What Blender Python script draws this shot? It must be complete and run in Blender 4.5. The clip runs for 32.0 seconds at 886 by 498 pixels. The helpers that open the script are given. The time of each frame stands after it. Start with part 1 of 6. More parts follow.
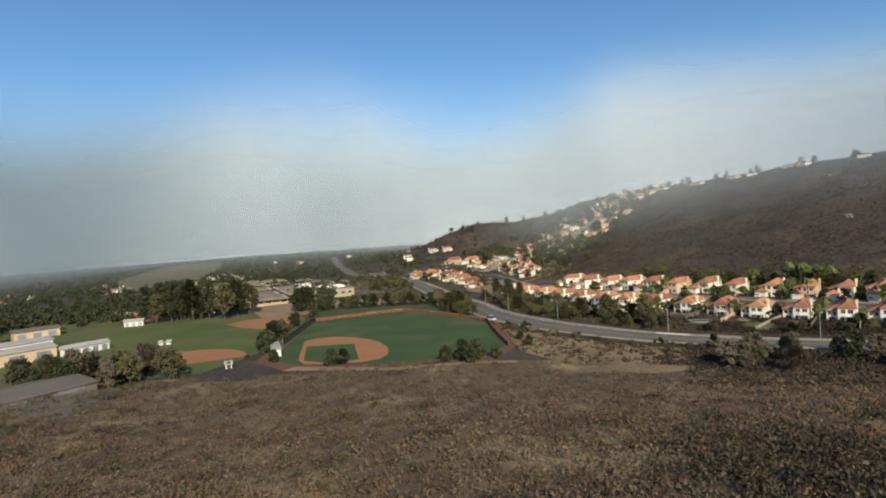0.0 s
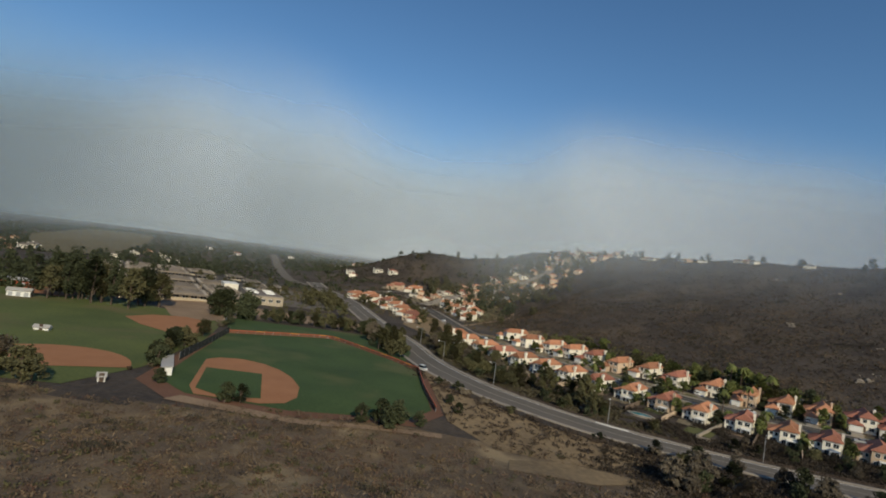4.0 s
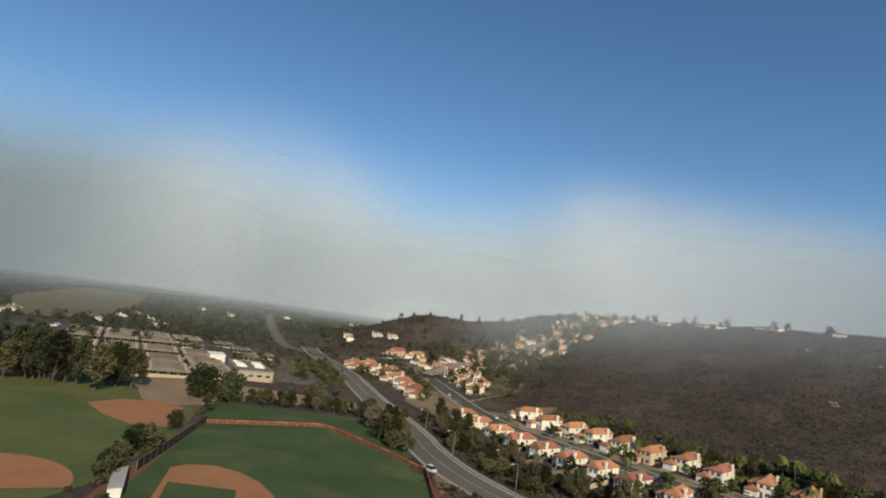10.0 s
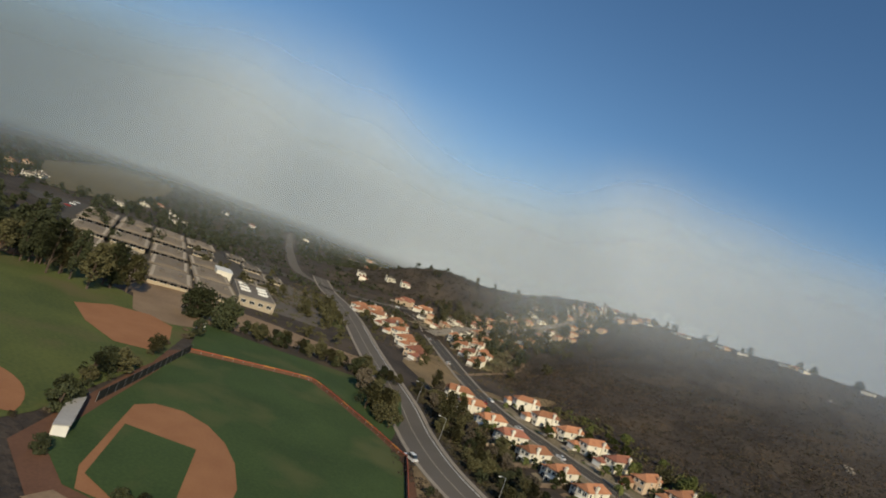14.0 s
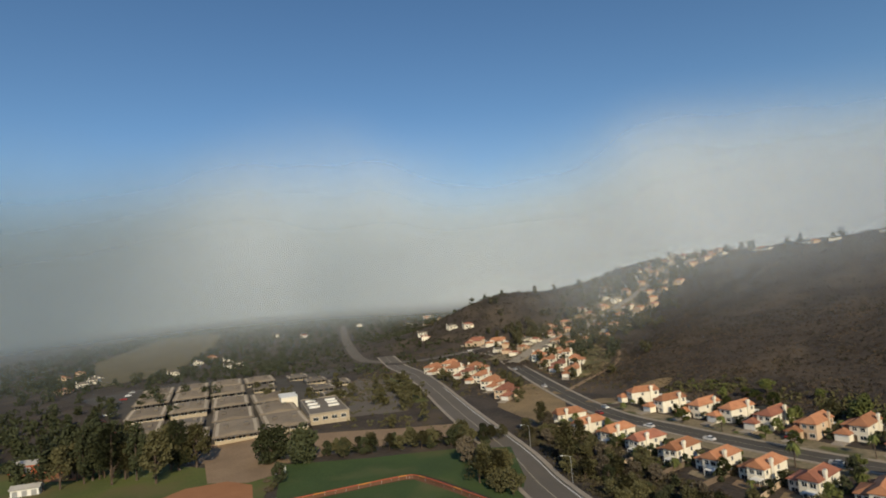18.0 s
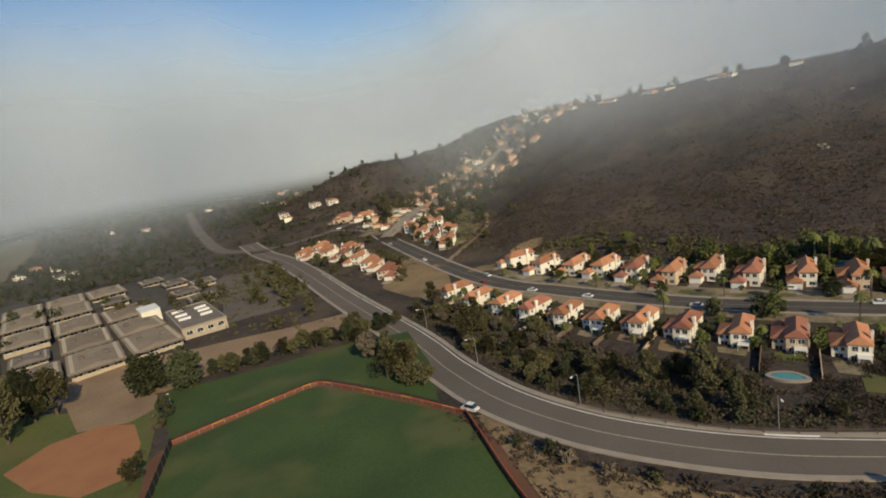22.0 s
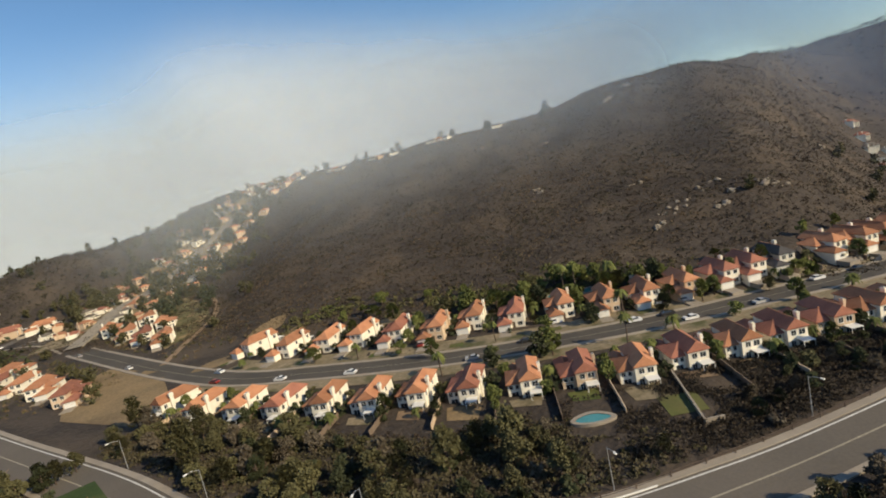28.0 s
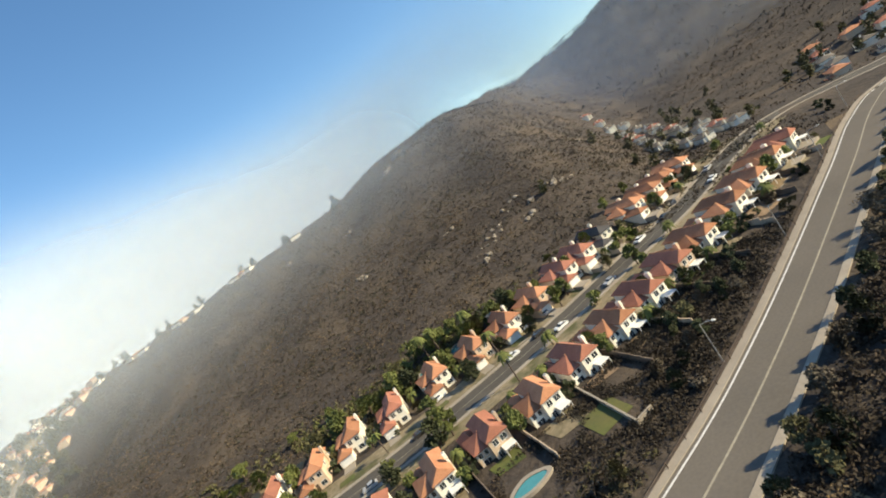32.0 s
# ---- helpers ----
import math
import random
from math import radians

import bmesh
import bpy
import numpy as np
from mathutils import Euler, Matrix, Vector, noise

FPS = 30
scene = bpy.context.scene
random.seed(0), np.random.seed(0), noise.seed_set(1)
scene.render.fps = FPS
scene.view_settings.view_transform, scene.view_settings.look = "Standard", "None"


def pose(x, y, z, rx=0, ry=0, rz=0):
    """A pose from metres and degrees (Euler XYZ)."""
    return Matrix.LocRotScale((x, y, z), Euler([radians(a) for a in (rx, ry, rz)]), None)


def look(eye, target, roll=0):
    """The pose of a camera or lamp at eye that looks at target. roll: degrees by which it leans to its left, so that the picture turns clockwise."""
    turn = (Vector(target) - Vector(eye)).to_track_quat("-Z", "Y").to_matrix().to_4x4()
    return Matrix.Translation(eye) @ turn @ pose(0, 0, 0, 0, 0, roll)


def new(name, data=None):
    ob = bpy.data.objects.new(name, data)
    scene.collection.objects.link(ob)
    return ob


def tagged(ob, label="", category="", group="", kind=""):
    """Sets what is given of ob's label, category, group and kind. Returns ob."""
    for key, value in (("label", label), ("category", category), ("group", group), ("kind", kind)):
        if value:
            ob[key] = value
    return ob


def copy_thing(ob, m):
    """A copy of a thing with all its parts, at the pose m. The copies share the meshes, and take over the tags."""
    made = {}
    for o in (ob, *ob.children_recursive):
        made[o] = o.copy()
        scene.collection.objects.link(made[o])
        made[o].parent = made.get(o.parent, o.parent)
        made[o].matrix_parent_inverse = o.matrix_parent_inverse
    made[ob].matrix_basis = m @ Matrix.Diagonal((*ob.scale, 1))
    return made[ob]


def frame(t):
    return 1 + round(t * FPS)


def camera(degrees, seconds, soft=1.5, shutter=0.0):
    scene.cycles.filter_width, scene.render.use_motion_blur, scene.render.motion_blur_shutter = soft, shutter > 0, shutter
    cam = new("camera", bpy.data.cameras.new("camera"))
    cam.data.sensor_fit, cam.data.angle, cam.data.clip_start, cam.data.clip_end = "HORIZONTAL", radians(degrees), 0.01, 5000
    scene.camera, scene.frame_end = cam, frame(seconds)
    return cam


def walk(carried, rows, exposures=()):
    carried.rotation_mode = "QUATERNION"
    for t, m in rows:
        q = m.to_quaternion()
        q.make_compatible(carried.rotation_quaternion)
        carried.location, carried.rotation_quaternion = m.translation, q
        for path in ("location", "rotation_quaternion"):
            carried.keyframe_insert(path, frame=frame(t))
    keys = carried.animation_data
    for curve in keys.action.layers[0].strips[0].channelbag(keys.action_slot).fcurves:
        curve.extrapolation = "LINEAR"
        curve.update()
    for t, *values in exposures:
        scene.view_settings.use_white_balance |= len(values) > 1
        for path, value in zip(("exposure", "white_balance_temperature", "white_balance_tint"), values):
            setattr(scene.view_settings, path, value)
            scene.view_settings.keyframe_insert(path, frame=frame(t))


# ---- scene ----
import itertools

EXPOSURES = [(0.0, 0.05, 6150, 6), (1.5, -0.1, 6100, 6), (4.0, -0.5, 6100, 7), (7.0, -0.15, 6250, 6), (9.0, -0.15, 6300, 7), (11.0, -0.3, 6350, 7), (13.0, -0.42, 6400, 7), (18.0, -0.33, 6550, 8), (20.0, -0.35, 6600, 9), (22.0, -0.3, 6650, 9), (23.0, 0.08, 6750, 9), (26.0, 0.08, 6650, 8), (29.0, 0.0, 6650, 9), (30.0, 0.2, 6650, 8), (32.0, 0.7, 6600, 5)]
cam = camera(77.9, 32.0, soft=1.9)
# seconds, eye, point looked at, lean
PATH = [
    (0.0, (-8.82, -39.42, 30.33), (-14.60, 60.39, 28.62), -3.87),
    (0.5, (-8.75, -37.22, 29.72), (-13.87, 62.63, 31.60), -3.69),
    (1.0, (-8.73, -35.14, 29.17), (-12.00, 64.25, 39.74), -1.46),
    (1.5, (-8.85, -33.06, 29.20), (-11.01, 65.91, 43.33), -0.68),
    (2.0, (-9.05, -30.84, 30.02), (-9.10, 68.36, 42.60), 2.08),
    (2.5, (-9.24, -28.59, 31.38), (-6.95, 70.85, 41.73), 2.55),
    (3.0, (-9.33, -26.41, 32.98), (-7.25, 73.25, 40.91), 3.48),
    (3.5, (-9.36, -24.25, 34.57), (-7.37, 75.59, 39.76), 5.56),
    (4.0, (-9.49, -21.96, 35.98), (-6.05, 77.95, 38.65), 7.80),
    (4.5, (-9.91, -19.43, 37.17), (-1.77, 80.23, 38.50), 4.53),
    (6.5, (-11.24, -14.43, 39.29), (-7.76, 85.47, 41.82), 5.72),
    (7.0, (-11.25, -12.79, 39.28), (-10.86, 86.73, 49.02), 7.60),
    (7.5, (-11.73, -10.28, 40.03), (-10.37, 89.36, 48.41), 10.44),
    (8.0, (-12.58, -7.64, 40.93), (-6.64, 91.94, 47.85), 8.04),
    (8.5, (-12.84, -5.19, 41.52), (-8.30, 94.34, 50.03), 6.33),
    (9.0, (-12.79, -3.01, 41.87), (-10.72, 96.51, 51.49), 4.53),
    (9.5, (-13.00, -0.86, 42.24), (-12.96, 98.43, 54.20), 7.00),
    (10.0, (-13.58, 1.08, 42.67), (-11.36, 100.24, 55.45), 8.04),
    (10.5, (-14.06, 2.99, 43.24), (-12.89, 102.00, 57.19), 8.07),
    (11.0, (-14.35, 5.04, 44.25), (-13.55, 104.21, 57.12), 11.65),
    (11.5, (-14.73, 7.05, 45.43), (-13.43, 106.38, 56.92), 11.89),
    (12.0, (-15.12, 9.16, 46.68), (-13.04, 108.65, 56.52), 14.39),
    (12.5, (-15.44, 11.55, 47.88), (-13.74, 111.20, 55.96), 16.42),
    (13.0, (-15.71, 14.08, 49.02), (-14.88, 113.88, 55.28), 18.60),
    (13.5, (-16.03, 16.50, 50.08), (-17.10, 116.42, 53.85), 19.84),
    (14.0, (-16.45, 18.42, 51.12), (-16.47, 118.38, 53.90), 20.64),
    (14.5, (-16.74, 20.09, 52.21), (-15.33, 120.07, 53.17), 14.13),
    (15.0, (-16.57, 22.28, 53.72), (-19.88, 122.19, 51.10), 9.08),
    (15.5, (-16.38, 25.56, 55.06), (-24.23, 125.11, 49.78), 6.72),
    (17.5, (-13.69, 34.57, 54.75), (-21.72, 134.20, 57.88), -4.59),
    (18.0, (-14.06, 36.11, 54.20), (-22.13, 135.49, 61.85), -4.69),
    (18.5, (-14.88, 38.00, 53.93), (-20.64, 137.43, 62.88), -3.70),
    (19.0, (-16.17, 40.14, 54.14), (-19.28, 139.65, 63.57), -4.18),
    (19.5, (-17.71, 42.27, 55.05), (-15.98, 142.00, 62.21), -7.38),
    (20.0, (-18.87, 43.91, 56.62), (-15.73, 143.81, 59.89), -11.06),
    (20.5, (-19.76, 45.36, 58.51), (-17.10, 145.31, 57.05), -11.93),
    (21.0, (-20.57, 46.86, 60.36), (-17.40, 146.56, 53.35), -12.05),
    (21.5, (-21.67, 48.76, 62.10), (-14.42, 147.55, 48.37), -10.41),
    (22.0, (-22.80, 50.57, 63.23), (-8.08, 147.37, 42.93), -9.51),
    (22.5, (-23.38, 52.88, 63.31), (-2.75, 148.54, 42.72), -11.82),
    (23.0, (-23.17, 55.52, 62.53), (2.33, 150.96, 46.95), -14.98),
    (23.5, (-22.25, 57.88, 61.56), (6.69, 152.89, 49.91), -16.84),
    (24.0, (-21.07, 60.19, 60.81), (10.30, 154.51, 49.88), -19.37),
    (24.5, (-19.47, 62.71, 60.06), (14.07, 156.49, 51.08), -19.09),
    (25.0, (-17.51, 65.93, 59.04), (19.22, 158.35, 48.61), -17.77),
    (25.5, (-15.06, 69.92, 57.56), (26.29, 160.55, 48.83), -15.86),
    (26.0, (-12.34, 73.75, 55.75), (34.73, 161.25, 44.48), -14.83),
    (26.5, (-9.36, 76.65, 54.12), (40.61, 162.24, 40.81), -16.85),
    (28.5, (-11.46, 86.28, 50.75), (49.79, 163.89, 35.77), -12.20),
    (29.0, (-9.62, 87.77, 50.23), (55.98, 161.95, 36.33), -20.23),
    (29.5, (-8.22, 89.39, 49.82), (59.17, 162.15, 36.97), -25.99),
    (30.0, (-7.00, 90.72, 49.65), (60.01, 164.05, 38.13), -28.84),
    (30.5, (-5.40, 92.05, 49.33), (62.64, 164.36, 37.39), -27.34),
    (31.0, (-3.08, 93.64, 48.48), (70.33, 160.40, 36.07), -25.97),
    (31.5, (-0.41, 95.37, 47.19), (78.76, 155.26, 35.18), -29.41),
    (32.0, (2.03, 96.86, 45.72), (84.60, 152.26, 35.11), -35.07),
]
walk(cam, [(t, look(eye, target, lean)) for t, eye, target, lean in PATH], EXPOSURES)
# ---------------------------------------------------------------- sky and sun
SUN_AZ, SUN_EL = 163.0, 30.0
world = bpy.data.worlds.new("sky")
scene.world = world
world.use_nodes = True
wn = world.node_tree
wn.nodes.clear()
w_out = wn.nodes.new("ShaderNodeOutputWorld")
w_bg = wn.nodes.new("ShaderNodeBackground")
w_sky = wn.nodes.new("ShaderNodeTexSky")
w_sky.sky_type = "NISHITA"
w_sky.sun_disc = False
w_sky.sun_elevation = radians(SUN_EL)
w_sky.sun_rotation = radians(SUN_AZ)
w_sky.altitude = 150
w_sky.air_density, w_sky.dust_density, w_sky.ozone_density = 1.0, 0.25, 2.2
w_bg.inputs["Strength"].default_value = 0.125
w_hue = wn.nodes.new("ShaderNodeHueSaturation")
w_hue.inputs["Saturation"].default_value = 1.15
wn.links.new(w_sky.outputs[0], w_hue.inputs["Color"])
wn.links.new(w_hue.outputs[0], w_bg.inputs["Color"])
wn.links.new(w_bg.outputs[0], w_out.inputs["Surface"])

sun_data = bpy.data.lights.new("sun", "SUN")
sun_data.energy, sun_data.angle, sun_data.color = 4.8, radians(0.6), (1.0, 0.84, 0.58)
sun = new("sun", sun_data)
sun_dir = Vector((math.sin(radians(SUN_AZ)) * math.cos(radians(SUN_EL)), math.cos(radians(SUN_AZ)) * math.cos(radians(SUN_EL)), math.sin(radians(SUN_EL))))
sun.matrix_world = look(sun_dir * 900, (0, 0, 0))

# ---------------------------------------------------------------- materials
def material(name, color, second=None, scale=1.0, fine=12.0, rough=0.9, metal=0.0, bump=0.3, dist=0.05, vary=0.0, contrast=(0.35, 0.65), spec=0.3, third=None, scale3=0.05):
    """Surface with two scales of noise between two colours, an optional third stain and relief."""
    m = bpy.data.materials.new(name)
    m.use_nodes = True
    nt = m.node_tree
    n, k = nt.nodes, nt.links
    b = n["Principled BSDF"]
    b.inputs["Roughness"].default_value, b.inputs["Metallic"].default_value = rough, metal
    b.inputs["Specular IOR Level"].default_value = spec
    geo = n.new("ShaderNodeNewGeometry")
    big, small = n.new("ShaderNodeTexNoise"), n.new("ShaderNodeTexNoise")
    big.inputs["Scale"].default_value, small.inputs["Scale"].default_value = scale, fine
    big.inputs["Detail"].default_value, small.inputs["Detail"].default_value = 5, 4
    for t in (big, small):
        k.new(geo.outputs["Position"], t.inputs["Vector"])
    second = second or tuple(c * 0.72 for c in color)
    add = n.new("ShaderNodeMath")
    add.operation = "MULTIPLY_ADD"
    add.inputs[1].default_value = 0.45
    k.new(small.outputs["Fac"], add.inputs[0])
    half = n.new("ShaderNodeMath")
    half.operation = "MULTIPLY"
    half.inputs[1].default_value = 0.55
    k.new(big.outputs["Fac"], half.inputs[0])
    k.new(half.outputs[0], add.inputs[2])
    ramp = n.new("ShaderNodeMapRange")
    ramp.inputs["From Min"].default_value, ramp.inputs["From Max"].default_value = contrast
    k.new(add.outputs[0], ramp.inputs["Value"])
    mix = n.new("ShaderNodeMix")
    mix.data_type = "RGBA"
    mix.inputs["A"].default_value, mix.inputs["B"].default_value = (*second, 1), (*color, 1)
    k.new(ramp.outputs[0], mix.inputs["Factor"])
    out = mix.outputs["Result"]
    if third:
        t3 = n.new("ShaderNodeTexNoise")
        t3.inputs["Scale"].default_value, t3.inputs["Detail"].default_value = scale3, 4
        k.new(geo.outputs["Position"], t3.inputs["Vector"])
        r3 = n.new("ShaderNodeMapRange")
        r3.inputs["From Min"].default_value, r3.inputs["From Max"].default_value = 0.52, 0.66
        k.new(t3.outputs["Fac"], r3.inputs["Value"])
        m3 = n.new("ShaderNodeMix")
        m3.data_type = "RGBA"
        m3.inputs["B"].default_value = (*third, 1)
        k.new(out, m3.inputs["A"])
        k.new(r3.outputs[0], m3.inputs["Factor"])
        out = m3.outputs["Result"]
    if vary:
        info = n.new("ShaderNodeObjectInfo")
        hsv = n.new("ShaderNodeHueSaturation")
        vr = n.new("ShaderNodeMapRange")
        vr.inputs["To Min"].default_value, vr.inputs["To Max"].default_value = 1 - vary, 1 + vary
        k.new(info.outputs["Random"], vr.inputs["Value"])
        k.new(vr.outputs[0], hsv.inputs["Value"])
        k.new(out, hsv.inputs["Color"])
        out = hsv.outputs["Color"]
    k.new(out, b.inputs["Base Color"])
    if bump:
        bp = n.new("ShaderNodeBump")
        bp.inputs["Strength"].default_value, bp.inputs["Distance"].default_value = bump, dist
        k.new(small.outputs["Fac"], bp.inputs["Height"])
        k.new(bp.outputs[0], b.inputs["Normal"])
    return m


def tile_roof(name, color, second):
    """Barrel tiles: rows of ridges in the roof's own slope plus patches of weathering."""
    m = material(name, color, second, 0.35, 3.0, 0.85, bump=0.0, vary=0.28)
    nt = m.node_tree
    n, k = nt.nodes, nt.links
    co = n.new("ShaderNodeTexCoord")
    wave = n.new("ShaderNodeTexWave")
    wave.wave_type, wave.bands_direction = "BANDS", "Z"
    wave.inputs["Scale"].default_value, wave.inputs["Distortion"].default_value = 1.6, 0.6
    k.new(co.outputs["Object"], wave.inputs["Vector"])
    bp = n.new("ShaderNodeBump")
    bp.inputs["Strength"].default_value, bp.inputs["Distance"].default_value = 0.6, 0.08
    k.new(wave.outputs["Fac"], bp.inputs["Height"])
    k.new(bp.outputs[0], n["Principled BSDF"].inputs["Normal"])
    return m


def leaf(name, color, second, vary=0.25):
    m = material(name, color, second, 0.9, 5.0, 0.75, bump=0.0, vary=vary, spec=0.2)
    return m


SOIL = material("chaparral_soil", (0.073, 0.057, 0.044), (0.039, 0.031, 0.026), 0.06, 0.6, 0.95, bump=0.9, dist=0.7, contrast=(0.4, 0.6), third=(0.088, 0.067, 0.048), scale3=0.035)
GRASS = material("mown_grass", (0.115, 0.13, 0.034), (0.066, 0.086, 0.024), 0.045, 1.2, 0.9, bump=0.2, contrast=(0.38, 0.6), third=(0.13, 0.11, 0.046), scale3=0.032)
GRASS_TURF = material("outfield_grass", (0.06, 0.094, 0.027), (0.036, 0.062, 0.018), 0.05, 1.5, 0.9, bump=0.2, contrast=(0.36, 0.62), third=(0.09, 0.1, 0.035), scale3=0.042)
DIRT = material("infield_dirt", (0.36, 0.17, 0.078), (0.29, 0.13, 0.06), 0.15, 3.0, 0.95, bump=0.15)
TRACK = material("warning_track_dirt", (0.17, 0.085, 0.05), (0.12, 0.06, 0.038), 0.12, 2.0, 0.95, bump=0.2)
BARE = material("bare_earth", (0.30, 0.21, 0.13), (0.2, 0.135, 0.085), 0.08, 1.5, 0.95, bump=0.4, dist=0.15)
DRYGRASS = material("dry_grass", (0.29, 0.205, 0.108), (0.14, 0.1, 0.057), 0.07, 0.9, 0.95, bump=0.5, dist=0.2)
ASPHALT = material("asphalt", (0.1, 0.088, 0.073), (0.062, 0.055, 0.047), 0.07, 1.2, 0.9, bump=0.1)
ASPHALT_OLD = material("pale_asphalt", (0.15, 0.128, 0.105), (0.115, 0.1, 0.083), 0.06, 2.0, 0.9, bump=0.1)
CONCRETE = material("concrete", (0.36, 0.31, 0.245), (0.27, 0.23, 0.185), 0.3, 4.0, 0.9, bump=0.1)
PAINT = material("road_paint", (0.75, 0.73, 0.68), (0.5, 0.48, 0.45), 1.5, 8.0, 0.8, bump=0.0)
YELLOW = material("yellow_road_paint", (0.4, 0.36, 0.27), (0.24, 0.21, 0.16), 1.5, 8.0, 0.8, bump=0.0)
STUCCO = material("white_stucco", (0.84, 0.79, 0.67), (0.74, 0.68, 0.56), 0.5, 9.0, 0.9, bump=0.1, vary=0.1)
STUCCO_DULL = material("grey_beige_stucco", (0.5, 0.42, 0.31), (0.4, 0.33, 0.24), 0.5, 9.0, 0.9, bump=0.1, vary=0.12)
STUCCO_TAN = material("tan_stucco", (0.62, 0.47, 0.33), (0.52, 0.39, 0.27), 0.5, 9.0, 0.9, bump=0.1, vary=0.12)
ROOF = tile_roof("terracotta_tile", (0.47, 0.225, 0.12), (0.35, 0.15, 0.078))
ROOF_RED = tile_roof("red_brown_tile", (0.37, 0.15, 0.095), (0.25, 0.105, 0.07))
RIDGE = material("ridge_tile", (0.5, 0.25, 0.15), (0.36, 0.16, 0.09), 0.6, 6.0, 0.85, bump=0.1)
TRIM = material("white_trim", (0.82, 0.8, 0.75), (0.72, 0.7, 0.65), 0.8, 6.0, 0.6, bump=0.0)
GLASS = material("window_glass", (0.035, 0.045, 0.055), (0.02, 0.025, 0.03), 0.5, 2.0, 0.08, bump=0.0, spec=0.8)
BARK = material("bark", (0.13, 0.095, 0.07), (0.07, 0.05, 0.04), 1.0, 10.0, 0.95, bump=0.6, dist=0.05)
LEAF_DARK = leaf("dark_foliage", (0.06, 0.066, 0.03), (0.027, 0.033, 0.016))
LEAF_OLIVE = leaf("olive_foliage", (0.115, 0.105, 0.046), (0.058, 0.055, 0.026))
LEAF_GREEN = leaf("green_foliage", (0.15, 0.16, 0.046), (0.07, 0.085, 0.026))
LEAF_GREY = leaf("grey_dry_foliage", (0.14, 0.115, 0.08), (0.075, 0.06, 0.043))
BRUSH = material("brown_brush", (0.09, 0.068, 0.05), (0.05, 0.039, 0.031), 0.05, 0.9, 0.85, bump=0.0, spec=0.1)
NEAR_SOIL = material("dry_hill_earth", (0.17, 0.122, 0.073), (0.095, 0.068, 0.045), 0.12, 1.6, 0.95, bump=0.9, dist=0.3, third=(0.29, 0.215, 0.12), scale3=0.06)
BRUSH_NEAR = material("tan_brown_brush", (0.2, 0.145, 0.092), (0.085, 0.062, 0.045), 0.11, 0.7, 0.85, bump=0.0, spec=0.1)
PALE_STREET = material("pale_street", (0.33, 0.285, 0.22), (0.25, 0.215, 0.17), 0.1, 2.0, 0.9, bump=0.1)
FALLOW = material("fallow_field", (0.15, 0.125, 0.07), (0.1, 0.085, 0.05), 0.03, 0.5, 0.95, bump=0.3, dist=0.2)
LEAF_SLOPE = leaf("olive_brown_undergrowth", (0.1, 0.085, 0.048), (0.048, 0.042, 0.026), 0.0)
PALE_ROOF = material("pale_roof_sheet", (0.42, 0.4, 0.37), (0.32, 0.3, 0.28), 0.4, 3.0, 0.7, bump=0.05, vary=0.12)
GARDEN = material("rough_garden", (0.17, 0.15, 0.065), (0.075, 0.075, 0.034), 0.12, 0.8, 0.95, bump=0.5, dist=0.2, third=(0.26, 0.19, 0.1), scale3=0.09)
BRUSH_DARK = leaf("dark_brown_thicket", (0.056, 0.043, 0.03), (0.028, 0.023, 0.017), 0.0)
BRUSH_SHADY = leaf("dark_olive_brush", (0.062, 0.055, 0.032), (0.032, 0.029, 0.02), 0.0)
BRUSH_DRY = leaf("dry_brush", (0.19, 0.135, 0.078), (0.12, 0.085, 0.05), 0.0)
BRUSH_RED = leaf("reddish_brush", (0.135, 0.078, 0.052), (0.085, 0.05, 0.036), 0.0)
YARD = material("planted_yard", (0.31, 0.245, 0.16), (0.13, 0.11, 0.062), 0.1, 1.0, 0.95, bump=0.5, dist=0.15, third=(0.085, 0.085, 0.036), scale3=0.12)
ROCK = material("pale_boulder", (0.3, 0.255, 0.205), (0.2, 0.17, 0.135), 0.5, 4.0, 0.9, bump=0.5, dist=0.1)
METAL = material("galvanised_metal", (0.5, 0.5, 0.5), (0.38, 0.38, 0.38), 2.0, 12.0, 0.5, metal=0.7, bump=0.0)
DARKMESH = material("dark_windscreen", (0.03, 0.035, 0.03), (0.02, 0.022, 0.02), 1.0, 8.0, 0.9, bump=0.0)
REDCAP = material("red_fence_cap", (0.42, 0.1, 0.045), (0.33, 0.075, 0.035), 0.6, 6.0, 0.6, bump=0.0)
ORANGECAP = material("orange_fence_cap", (0.62, 0.25, 0.05), (0.5, 0.19, 0.04), 0.6, 6.0, 0.6, bump=0.0)
GREYROOF = material("grey_flat_roof", (0.18, 0.155, 0.125), (0.13, 0.11, 0.09), 0.15, 2.0, 0.9, bump=0.1, vary=0.18)
TANROOF = material("tan_gravel_roof", (0.27, 0.215, 0.15), (0.19, 0.15, 0.11), 0.12, 1.5, 0.92, bump=0.15, vary=0.15)
DARKROOF = material("dark_shingle", (0.09, 0.085, 0.085), (0.06, 0.055, 0.055), 0.3, 3.0, 0.9, bump=0.2)
WATER = material("pool_water", (0.08, 0.29, 0.3), (0.06, 0.23, 0.25), 0.4, 2.0, 0.05, bump=0.05, spec=0.6)
RUBBER = material("tyre_rubber", (0.02, 0.02, 0.02), (0.012, 0.012, 0.012), 2.0, 9.0, 0.8, bump=0.0)
